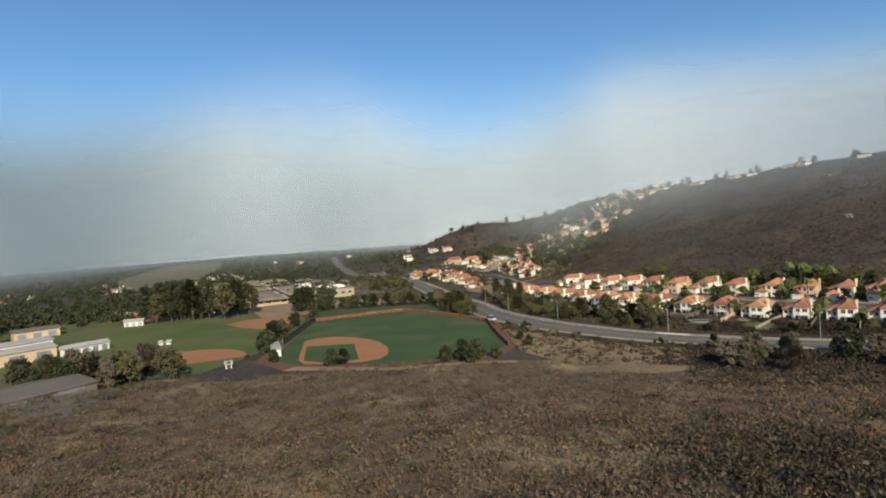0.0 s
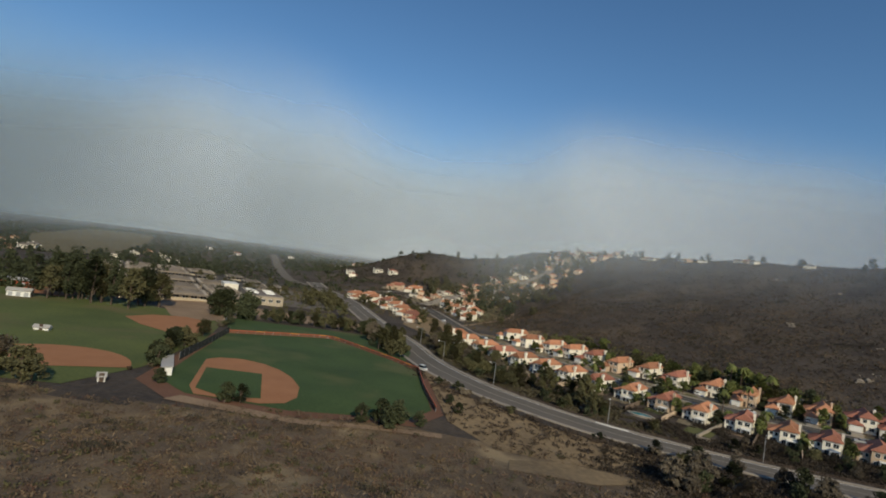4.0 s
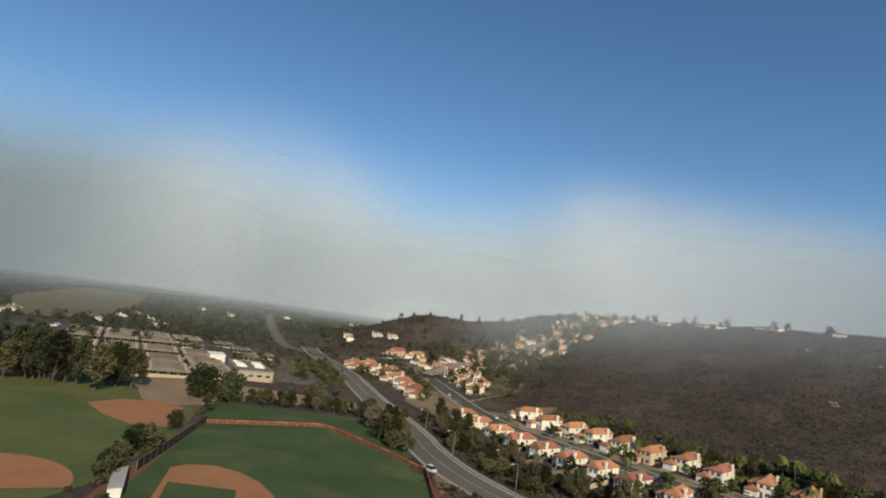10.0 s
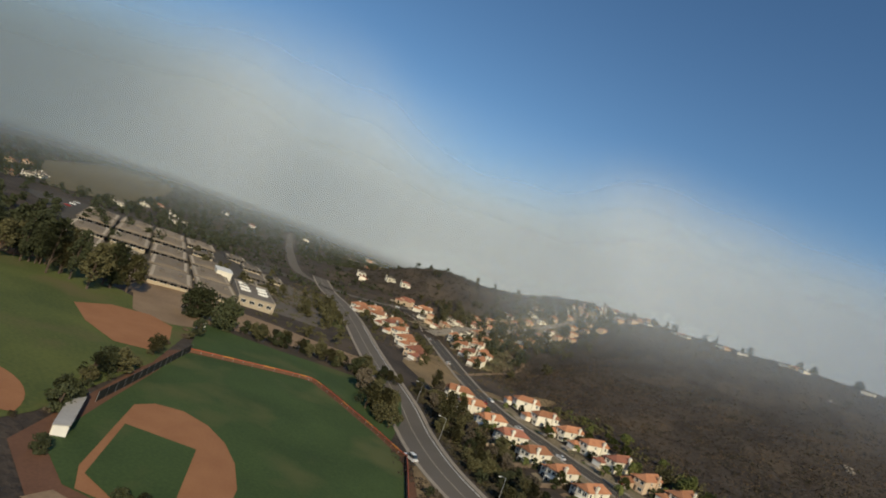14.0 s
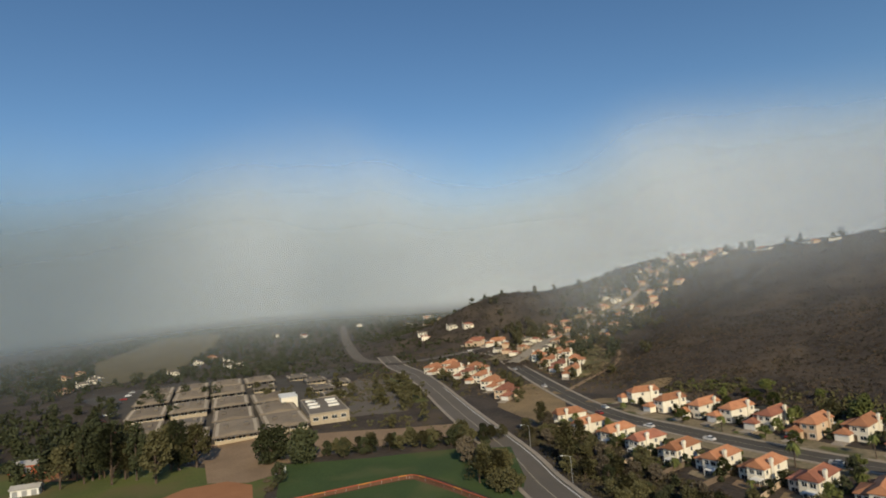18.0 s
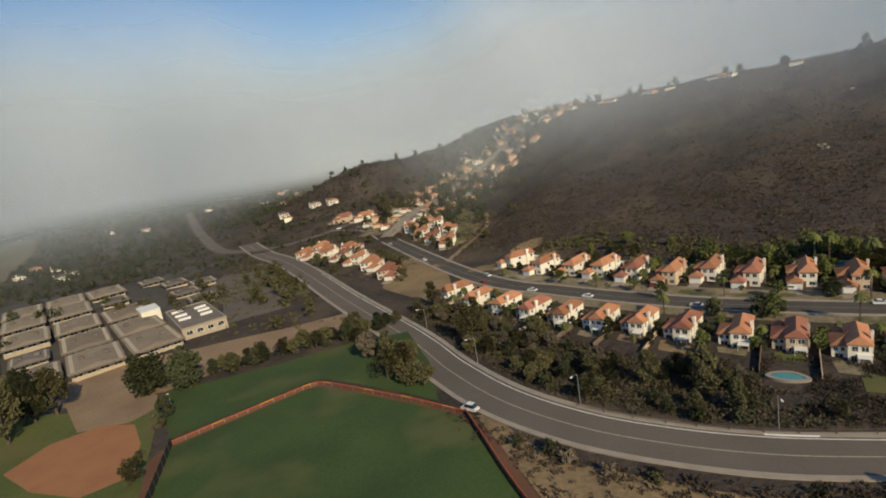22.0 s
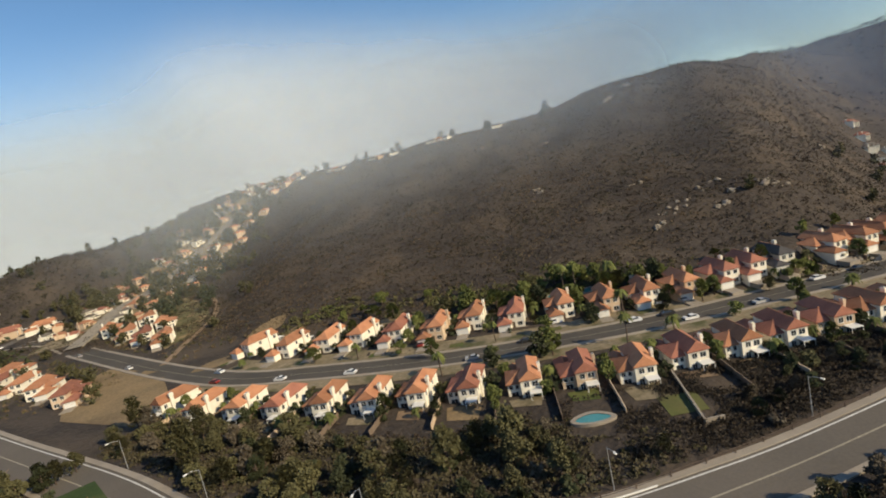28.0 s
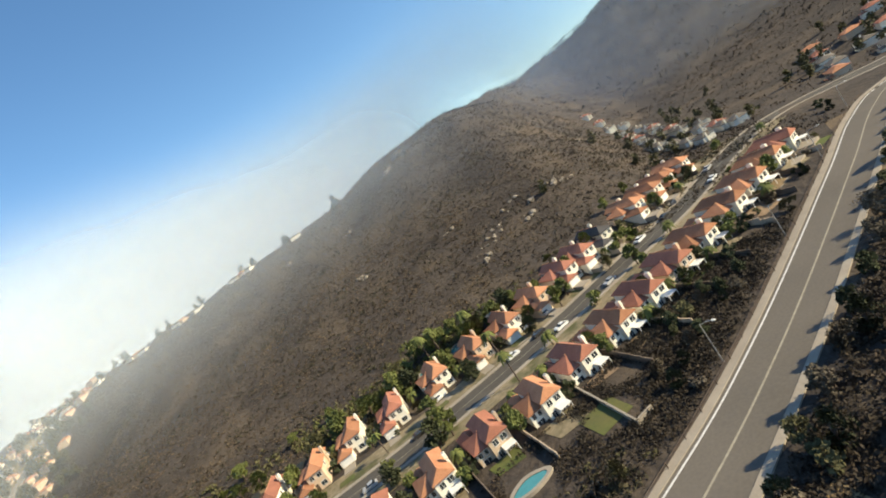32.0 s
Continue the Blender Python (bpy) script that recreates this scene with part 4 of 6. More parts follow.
def palm(seed, h, label="palm tree with a tall bare trunk"):
    r = random.Random(seed)
    t = thing("palm_tree", label, "palm tree")
    Solid().tube([(0, 0, -0.4), (0.15, 0.05, h * 0.5), (0.2, 0.1, h)], [0.26, 0.2, 0.17], 7).part("trunk", BARK, t)
    s = Solid()
    for i in range(22):
        a = i * 2.4 + r.uniform(-0.2, 0.2)
        up = r.uniform(-0.2, 1.0)
        L = r.uniform(2.0, 2.9)
        pts = [Vector((0.2, 0.1, h)) + Vector((math.cos(a) * L * u, math.sin(a) * L * u, L * (up * u - 1.15 * u * u))) for u in (0, 0.3, 0.6, 0.85, 1.0)]
        side = Vector((-math.sin(a), math.cos(a), 0))
        ws = (0.08, 0.42, 0.45, 0.3, 0.04)
        v = [p + side * w for p, w in zip(pts, ws)] + [p - side * w for p, w in zip(pts, ws)] + [p + Vector((0, 0, 0.16)) for p in pts]
        s.add(v, [(j, j + 1, 11 + j, 10 + j) for j in range(4)] + [(10 + j, 11 + j, 6 + j, 5 + j) for j in range(4)])
    s.part("fronds", LEAF_GREEN, t, "green fan of fronds")
    return t


T_ROUND = [tree(11, 12, 6.6, LEAF_DARK, "dense dark round tree", 34, 0.62, 0.5, 0.12, 70, 0.95)]
T_OAK = [tree(s, h, sp, m, l, 20, 0.4, 0.3, 0.2, 58) for s, h, sp, m, l in ((21, 7.5, 3.8, LEAF_OLIVE, "olive-green bushy tree with rounded crown"), (22, 6.5, 3.4, LEAF_DARK, "dark green bushy tree with low crown"), (23, 8.5, 3.6, LEAF_GREY, "grey-brown half-dry tree with thin crown"), (24, 6, 3.6, LEAF_OLIVE, "low spreading olive-green garden tree"))]
T_GREEN = [tree(31, 7, 3.4, LEAF_GREEN, "bright green leafy garden tree", 16, 0.45), tree(32, 5, 3.0, LEAF_GREEN, "small bright green leafy garden tree", 12, 0.42), tree(33, 8, 2.6, LEAF_GREEN, "narrow upright green garden tree", 16, 0.42)]
T_EUC = [tree(41, 19, 5.0, LEAF_DARK, "tall dark eucalyptus with bare trunk", 30, 0.65, 0.5, 0.2, 52, 1.1), tree(42, 16, 4.4, LEAF_OLIVE, "tall olive-green eucalyptus with bare trunk", 26, 0.6, 0.45, 0.22, 50, 1.1), tree(43, 21, 4.6, LEAF_DARK, "very tall slender dark eucalyptus tree", 30, 0.62, 0.5, 0.2, 50, 1.2)]
T_SHRUB = [tree(51, 2.6, 1.9, LEAF_OLIVE, "rounded low olive-green shrub", 7, 0.36, 0.12, 0.1, 34, 0.8, "shrub"), tree(52, 2.2, 1.8, LEAF_GREY, "grey half-dry twiggy low shrub", 7, 0.36, 0.12, 0.1, 34, 0.8, "shrub"), tree(53, 3.0, 2.1, LEAF_DARK, "rounded dark green dense shrub", 8, 0.38, 0.14, 0.1, 34, 0.8, "shrub")]
T_PALM = [palm(61, 7.0), palm(62, 9.5), palm(63, 4.5, "short bushy palm tree")]
ALLTREES = T_ROUND + T_OAK + T_GREEN + T_EUC + T_SHRUB + T_PALM
TREE_SPOTS = []


OPEN_GARDENS = ((60, 145, 6), (66, 152, 9), (70, 155, 9), (80, 140, 10), (78, 150, 8), (64, 163, 6), (92, 140, 7), (54, 176, 5))


def plant(t, x, y, scale=1.0, group=""):
    if any((x - a) ** 2 + (y - b) ** 2 < r * r for a, b, r in OPEN_GARDENS):
        return
    ob = copy_thing(t, pose(x, y, ground(x, y) - 0.1, 0, 0, rng.uniform(0, 360)))
    ob.matrix_basis = ob.matrix_basis @ Matrix.Diagonal((scale * rng.uniform(0.9, 1.1), scale * rng.uniform(0.9, 1.1), scale, 1))
    if group:
        ob["group"] = group
    TREE_SPOTS.append((x, y))


def clear_of_roads(x, y, extra=0.0):
    return all(np.sqrt(((c - (x, y)) ** 2).sum(1).min()) > w - 1.5 + extra for c, _, w in ROADS)


def clear_of_homes(x, y, d=9.0):
    return all((x - h[0]) ** 2 + (y - h[1]) ** 2 > d * d for h in HOMES)


plant(T_ROUND[0], -95, 226, 1.0, "pair of round trees")
plant(T_ROUND[0], -83, 224, 0.98, "pair of round trees")
for i in range(26):
    u = i / 25
    plant(rng.choice(T_OAK[:2]), -76 + 60 * u + rng.uniform(-2, 2), 229 + 18 * u + rng.uniform(-2, 2), rng.uniform(0.65, 0.95), "hedge of trees behind the lawn")
for i in range(44):
    x, y = rng.uniform(-26, -4), rng.uniform(188, 252)
    x -= 0.25 * (y - 192) - 4
    if clear_of_roads(x, y):
        plant(rng.choice(T_OAK[:2] + T_OAK), x, y, rng.uniform(0.75, 1.15), "trees between lawn and avenue")
for i in range(22):
    plant(rng.choice(T_EUC), -165 + 45 * rng.random(), 210 + rng.uniform(-6, 10) + 8 * rng.random(), rng.uniform(0.75, 1.05), "grove of eucalyptus trees")
for i in range(26):
    u = rng.random()
    plant(rng.choice(T_OAK[:2] + T_SHRUB), -74 - 12 * u + rng.uniform(-2.5, 2), 112 + 96 * u, rng.uniform(0.5, 0.95), "trees between the two playing fields")
for i in range(26):
    plant(rng.choice(T_OAK[1:3] + T_OAK[:1]), rng.uniform(-125, -82), rng.uniform(86, 98), rng.uniform(0.7, 1.1), "trees at the near edge of the playing field")
for x, y, s in ((-48, 100, 0.75), (-45, 101, 0.7), (-14, 101, 0.9), (-18, 99, 0.7), (-10, 103, 0.9), (-12, 98, 0.8), (-66, 108, 0.6), (-5, 104, 0.6), (3, 128, 0.45), (5, 120, 0.5)):
    plant(T_OAK[1], x, y, s * 0.9, "trees beside the dirt lane")
# slope between the avenue and the gardens
def beside(c, j, d):
    t = c[j + 1] - c[j - 1]
    t = t / np.linalg.norm(t)
    return c[j][0] - t[1] * d, c[j][1] + t[0] * d


j_lo, j_hi = int(((AVENUE - (-20, 252)) ** 2).sum(1).argmin()), int(((AVENUE - (215, 70)) ** 2).sum(1).argmin())
n = tries = 0
while n < 105 and tries < 4000:
    tries += 1
    j = rng.randrange(j_lo, j_hi)
    x, y = beside(AVENUE, j, rng.uniform(10.5, 34))
    if clear_of_roads(x, y, 3) and clear_of_homes(x, y, 13) and across(x, y) < -30 and all((x - a) ** 2 + (y - b) ** 2 > 9 for a, b in TREE_SPOTS[-150:]):
        plant(rng.choice(T_OAK + T_OAK[:3] + T_EUC[1:2] if x < 64 else T_OAK[1:3] + T_OAK[1:2]), x, y, rng.uniform(0.45, 0.85) * (1.0 if x < 62 else 0.68), "trees on the slope above the avenue")
        n += 1
for i in range(50):
    x, y = beside(AVENUE, rng.randrange(j_lo, j_hi), rng.uniform(9.5, 26))
    if clear_of_homes(x, y, 9.5) and clear_of_roads(x, y, 2):
        plant(rng.choice(T_SHRUB), x, y, rng.uniform(0.7, 1.2), "shrubs on the slope above the avenue")
# row of trees along the lower side, shading the avenue
j_s = int(((AVENUE - (66, 121)) ** 2).sum(1).argmin())
for i, j in enumerate(range(j_s - 3, j_hi, 3)):
    x, y = beside(AVENUE, j, -9.3 - rng.uniform(0, 1.0))
    plant(rng.choice(T_OAK[:3]), x, y, rng.uniform(0.52, 0.74), "row of trees below the avenue")
for i in range(36):
    x, y = beside(AVENUE, rng.randrange(j_s - 6, j_hi), -rng.uniform(12.5, 38))
    plant(rng.choice(T_OAK[1:3]), x, y, rng.uniform(0.6, 0.9), "trees below the avenue")
for i in range(10):
    x, y = beside(AVENUE, rng.randrange(j_lo + 30, j_s), -rng.uniform(9.5, 14))
    plant(rng.choice(T_SHRUB), x, y, rng.uniform(0.7, 1.2), "shrubs on the dry bank")
# tall trees and palms beside the street
for x, y, t, k in ((85.5, 183.1, T_OAK[1], 1.05), (88, 181, T_GREEN[2], 1.0), (76.1, 191.7, T_OAK[1], 0.8), (101.6, 167.4, T_PALM[1], 0.85), (66, 201, T_PALM[0], 0.9), (112, 186, T_OAK[1], 0.9), (118, 179, T_PALM[1], 0.9), (127, 172, T_OAK[1], 0.75), (73, 214, T_GREEN[2], 0.8)):
    plant(t, x, y, k, "tall trees beside the street")
for x, y, t, k in ((116, 216, T_GREEN[2], 1.25), (119, 213, T_OAK[1], 1.1), (110, 224, T_GREEN[0], 1.2), (131, 206, T_PALM[1], 1.0), (128, 209, T_PALM[1], 1.1), (138, 197, T_PALM[0], 1.2), (122, 219, T_OAK[0], 1.0), (104, 233, T_GREEN[0], 1.15), (99, 240, T_OAK[0], 1.0), (147, 186, T_OAK[1], 1.0)):
    plant(t, x, y, k, "tall trees behind the upper gardens")
# gardens
for h in HOMES[:39]:
    for q in range(3):
        a = rng.uniform(0, 2 * math.pi)
        d = rng.uniform(7.2, 11.5)
        x, y = h[0] + math.cos(a) * d, h[1] + math.sin(a) * d
        if clear_of_roads(x, y, 0.5) and clear_of_homes(x, y, 6.6):
            plant(rng.choice(T_SHRUB + T_SHRUB + T_GREEN + T_PALM[2:]), x, y, rng.uniform(0.45, 0.8), "garden plants")
for i, j in enumerate(range(nearest_sample(30, 277), nearest_sample(228, 108), 5)):
    for side in (-1, 1):
        if rng.random() < 0.6:
            p, _ = street_pose(8.0, side, j)
            plant(rng.choice(T_PALM + T_GREEN), p[0], p[1], rng.uniform(0.6, 0.9), "street trees")
for i in range(84):
    a, s = rng.uniform(-50, 130), rng.uniform(12, 34)
    x, y = OX + s * NX + a * NY, OY + s * NY - a * NX
    if clear_of_homes(x, y, 8) and rng.random() < (1.0 if 0 < a < 75 else 0.45):
        plant(rng.choice(T_GREEN + T_GREEN + T_OAK[:1] + T_SHRUB), x, y, rng.uniform(0.55, 0.95) * (1.3 if 15 < a < 78 else 1.0), "trees behind the gardens at the foot of the hill")


# planting in the gaps between neighbouring houses
for spots in (BELOW, ABOVE):
    for (x0, y0), (x1, y1) in zip(spots, spots[1:]):
        mx, my = (x0 + x1) / 2, (y0 + y1) / 2
        c = STREET[nearest_sample(mx, my)]
        d = (np.array((mx, my)) - c) / np.linalg.norm(np.array((mx, my)) - c)
        for off in (5.5, -0.5, -6.5):
            p = np.array((mx, my)) + d * (off + rng.uniform(-1.5, 1.5)) + rng.uniform(-0.6, 0.6)
            if clear_of_roads(p[0], p[1], 1.0):
                t = rng.choice((T_GREEN[2], T_OAK[1], T_SHRUB[2], T_SHRUB[0], T_SHRUB[2], T_PALM[2]))
                plant(t, p[0], p[1], {id(T_OAK[1]): 0.6, id(T_PALM[2]): 0.7, id(T_GREEN[2]): 0.75, id(T_GREEN[1]): 0.8}.get(id(t), 1.1) * rng.uniform(0.85, 1.15), "planting between the houses")


# far woods, too many to count
def woods(name, label, mat, areas, seed, clear=True):
    r = np.random.RandomState(seed)
    spots = []
    for cx, cy, rx, ry, n in areas:
        for q in range(n):
            x, y = cx + r.normal(0, 0.6) * rx, cy + r.normal(0, 0.6) * ry
            if clear_of_roads(x, y, 2) and not inside(FAR_FIELD, x, y) and clear_of_homes(x, y, 8) and all((x - a) ** 2 + (y - b) ** 2 > 26 for a, b in FAR):
                spots.append((x, y, r.uniform(0.65, 1.25)))
    V = []
    for x, y, k in spots:
        z = ground(x, y)
        hh = 7.0 * k
        for q in range(9):
            a, u = r.uniform(0, 6.28), r.uniform(0.15, 0.95)
            c = np.array([math.cos(a), math.sin(a), 0]) * 2.6 * k * math.sin(math.pi * (0.15 + 0.75 * u)) * r.uniform(0.3, 1) + (x, y, z + hh * u)
            d = r.normal(0, 1, (16, 3))
            d *= (1.5 * k / np.linalg.norm(d, axis=1) * r.uniform(0.5, 1.0, 16))[:, None]
            p = c + d
            e = r.normal(0, 1, (16, 3)) * 0.42
            g = r.normal(0, 1, (16, 3)) * 0.36
            V.append(np.stack([p - e, p + g, p + e, p - g], 1))
        tr = np.array([(x - 0.15, y, z - 0.3), (x + 0.15, y, z - 0.3), (x + 0.08, y, z + hh * 0.6), (x - 0.08, y, z + hh * 0.6)])
        V.append(tr[None])
        V.append(np.array([(x, y - 0.15, z - 0.3), (x, y + 0.15, z - 0.3), (x, y + 0.08, z + hh * 0.6), (x, y - 0.08, z + hh * 0.6)])[None])
    V = np.concatenate(V).reshape(-1, 3)
    me = bpy.data.meshes.new(name)
    me.from_pydata(V.tolist(), [], np.arange(len(V)).reshape(-1, 4).tolist())
    me.materials.append(mat)
    tagged(new(name, me), label, "trees", kind="stuff")


woods("valley_trees", "olive-green trees among the valley houses", LEAF_OLIVE, [(-40, 372, 40, 50, 34), (26, 405, 30, 40, 34), (55, 505, 50, 34, 260), (-60, 330, 16, 40, 26), (130, 550, 60, 30, 260), (0, 570, 60, 60, 12), (60, 980, 180, 90, 60), (330, 140, 80, 30, 26), (-110, 330, 50, 40, 14), (320, 60, 60, 24, 24)] + [(p[0], p[1], 24, 24, 7) for p in UPHILL[8::5]], 31)
woods("valley_dark_trees", "dark green trees across the far valley", LEAF_DARK, [(-230, 300, 50, 60, 50), (-330, 560, 150, 150, 170), (-190, 800, 180, 180, 120), (-420, 420, 150, 130, 120), (-250, 200, 50, 60, 60), (-20, 700, 90, 60, 30), (-160, 1000, 120, 80, 50), (-230, 480, 60, 60, 40), (60, 470, 40, 60, 30)], 32)
woods("yard_trees", "dark trees round the works yard", LEAF_DARK, [(-215, 240, 60, 40, 40), (-260, 170, 40, 60, 40), (-185, 110, 20, 30, 14), (-300, 260, 60, 80, 50)], 34)
woods("ridge_trees", "scattered trees along the ridge of the hill", LEAF_DARK, [(OX + 247 * NX + a * NY, OY + 247 * NY - a * NX, 6, 6, 2) for a in (-226, -186, -160, -131, -96, -50, -24, 20)], 33)
for t in ALLTREES:
    discard(t)

# ---------------------------------------------------------------- brush
def brush(name, label, mat, spots, size, leaves, seed, leaf_size=1.0):
    r = np.random.RandomState(seed)
    v, f = [], []
    base = r.normal(0, 1, (len(spots) * leaves, 3))
    base /= np.linalg.norm(base, axis=1)[:, None]
    zs = height(np.array([p[0] for p in spots]), np.array([p[1] for p in spots]))
    ctr = np.repeat(np.array([(p[0], p[1], z) for p, z in zip(spots, zs)]), leaves, 0)
    sc = np.repeat(r.uniform(0.55, 1.4, len(spots)), leaves) * size
    off = base * r.uniform(0.35, 1.0, len(base))[:, None] * sc[:, None]
    off[:, 2] = np.abs(off[:, 2]) * 0.85
    p = ctr + off
    u = r.normal(0, 1, p.shape)
    u /= np.linalg.norm(u, axis=1)[:, None]
    w = np.cross(u, r.normal(0, 1, p.shape))
    w /= np.linalg.norm(w, axis=1)[:, None]
    a = (sc * r.uniform(0.2, 0.46, len(p)))[:, None] * leaf_size
    V = np.stack([p - u * a, p + w * a * 0.5, p + u * a, p - w * a * 0.42], 1).reshape(-1, 3)
    F = np.arange(len(V)).reshape(-1, 4)
    me = bpy.data.meshes.new(name)
    me.from_pydata(V.tolist(), [], F.tolist())
    me.materials.append(mat)
    return tagged(new(name, me), label, "brush", kind="stuff")


r2 = np.random.RandomState(5)
HOME_XY = np.array([h[:2] for h in HOMES])
ROAD_XY = [(c, w - 1.5) for c, _, w in ROADS]


def far_from(spots, homes, roads):
    """The spots that keep these distances from all houses and road edges."""
    p = np.array(spots)
    keep = ((p[:, None] - HOME_XY) ** 2).sum(2).min(1) > homes * homes
    for c, w in ROAD_XY:
        keep &= np.sqrt(((p[:, None] - c) ** 2).sum(2).min(1)) > w + roads
    return p[keep]


def hill_spots(n, a0, a1, s0, s1):
    out = []
    for a, s in zip(r2.uniform(a0, a1, n), r2.uniform(s0, s1, n)):
        out.append((OX + s * NX + a * NY, OY + s * NY - a * NX))
    return [p for p in out if clear_of_homes(p[0], p[1], 11)]


def near_spots(n, y0=-8.0):
    """Spots on the near hill, denser towards the flight's start."""
    out = []
    for u, q in zip(r2.random_sample(n), r2.random_sample(n)):
        y = y0 + (100 - y0) * u ** 1.25
        x = -9 + (q - 0.5) * 2 * (18 + 0.9 * (y + 45))
        if y < 102 - 0.06 * x - 14 * math.exp(-((x + 75) / 40) ** 2) and not (10 < x < 46 and 81 < y < 98):
            out.append((x, y))
    return out


def clumps(centres, n):
    """Thickets behind the upper gardens."""
    out = []
    for c in centres:
        s0 = r2.uniform(24, 34)
        for a, s in zip(r2.normal(c, 5.5, n), r2.normal(s0, 5.0, n)):
            out.append((OX + s * NX + a * NY, OY + s * NY - a * NX))
    return [p for p in out if clear_of_homes(p[0], p[1], 9)]


brush("hill_brush", "dark brown dry chaparral covering the hill", BRUSH, hill_spots(29000, -260, 200, 20, 270), 1.1, 5, 1)
brush("saddle_brush", "brown chaparral on the saddle behind the hill", BRUSH, [p for p in hill_spots(8000, 100, 430, 60, 640) if clear_of_roads(p[0], p[1], 1)], 1.5, 4, 18)
brush("hill_dry_brush", "pale dry brush scattered on the hill", BRUSH_DRY, hill_spots(6500, -260, 200, 20, 270), 0.62, 5, 2)
brush("foot_green_brush", "olive-green scrub behind the upper gardens", LEAF_OLIVE, clumps((-58, -40, -14, 4, 22, 30, 44, 58, 66, 84), 34), 1.7, 14, 21)
brush("foot_bright_brush", "yellow-green bushes behind the upper gardens", LEAF_GREEN, clumps((-50, 10, 26, 36, 50, 62, 76), 30), 1.6, 14, 22)
def patches(n, per, spread, spots):
    """Loose patches of growth round some of the given spots."""
    out = []
    for x, y in spots[:n]:
        k = r2.uniform(0.5, 1.5)
        out += list(zip(r2.normal(x, spread * k, per), r2.normal(y, spread * k * 0.7, per)))
    return out


def on_near_hill(p):
    return p[1] < 100 - 0.06 * p[0] - 14 * math.exp(-((p[0] + 75) / 40) ** 2)


brush("hill_olive_brush", "patches of grey-olive brush on the hill", BRUSH_SHADY, [p for p in patches(90, 40, 5.0, hill_spots(120, -200, 190, 40, 235)) if clear_of_homes(p[0], p[1], 9)], 1.0, 6, 23)
brush("hill_tan_brush", "patches of tan dry grass on the hill", BRUSH_DRY, [p for p in patches(70, 34, 6.0, hill_spots(100, -200, 190, 35, 220)) if clear_of_homes(p[0], p[1], 9)], 0.7, 5, 24)
brush("hill_foot_brush", "tan dry grass and twigs on the lower hill", BRUSH_DRY, [p for p in patches(150, 30, 5.0, hill_spots(190, -150, 90, 22, 150)) if clear_of_homes(p[0], p[1], 9)], 0.75, 5, 50)
brush("hill_shrubs", "dark rounded shrubs dotted over the hill", BRUSH_SHADY, hill_spots(3600, -230, 200, 26, 255), 1.35, 9, 44, 0.8)
brush("hill_rubble", "pale stony specks scattered over the hill", ROCK, hill_spots(1100, -60, 200, 34, 250), 0.42, 4, 45)
brush("near_bushes", "dark red-brown bushes on the near hill", BRUSH_RED, near_spots(700), 1.25, 34, 46, 0.4)
brush("near_shade_bushes", "dark brown bushes on the near hill", BRUSH, near_spots(800), 1.3, 34, 47, 0.4)
brush("near_dark_brush", "patches of dark brush on the near hill", BRUSH_SHADY, [p for p in patches(40, 22, 2.6, near_spots(60)) if on_near_hill(p)], 1.1, 24, 25, 0.45)
brush("near_tan_brush", "patches of tan dry grass on the near hill", BRUSH_DRY, [p for p in patches(110, 34, 2.8, near_spots(130)) if on_near_hill(p)], 0.5, 10, 26)
brush("near_brush", "dense brown brush on the near hill", BRUSH_NEAR, near_spots(6200), 1.25, 21, 3, 0.4)
brush("near_red_brush", "reddish-brown twiggy brush on the near hill", BRUSH_RED, near_spots(1500), 1.2, 28, 17, 0.36)
brush("near_dry_brush", "pale dry brush on the near hill", BRUSH_DRY, near_spots(1500), 0.7, 18, 4, 0.6)
brush("near_green_brush", "olive-green brush on the near hill", LEAF_OLIVE, near_spots(420) + [p for p in near_spots(1200) if p[0] < -15], 0.95, 24, 6, 0.7)
for nm, lb, mt, k in (("thicket_brush", "tall dark brown thicket on the near hill", BRUSH, 41), ("thicket_dark_brush", "tall dark olive thicket on the near hill", BRUSH_SHADY, 48)):
    brush(nm, lb, mt, [(x, y) for x, y in zip(r2.normal(19, 9, 200), r2.normal(3, 8, 200)) if x > 5 and y > -9], 1.6, 60, k, 0.3)
brush("yellow_bush", "yellow-green flowering bush on the near hill", LEAF_GREEN, [(2, 17), (2.8, 17.4), (-4, -2.6), (-3.2, -3), (-4.6, -3.2)], 0.9, 60, 42, 0.5)
brush("hill_oak_scrub", "rounded green oak bush on the near hill", LEAF_GREEN, [(5.2, -2.6), (6, -2.2), (5.4, -3.4), (5.8, -1.6)], 1.5, 110, 43, 0.4)


def slope_spots(n, d0, d1, first, last):
    j, d = r2.randint(first, last, n), r2.uniform(d0, d1, n)
    t = AVENUE[j + 1] - AVENUE[j - 1]
    t = t / np.linalg.norm(t, axis=1)[:, None]
    p = AVENUE[j] + np.stack([-t[:, 1], t[:, 0]], 1) * d[:, None] + r2.uniform(-1.8, 1.8, (n, 2))
    if d1 > 0:
        p = p[across(p[:, 0], p[:, 1]) < -22]
    p = far_from(p, 7.5, 1.0)
    for a, b, r in OPEN_GARDENS:
        p = p[(p[:, 0] - a) ** 2 + (p[:, 1] - b) ** 2 > (r * 0.55) ** 2]
    return [tuple(q) for q in p]


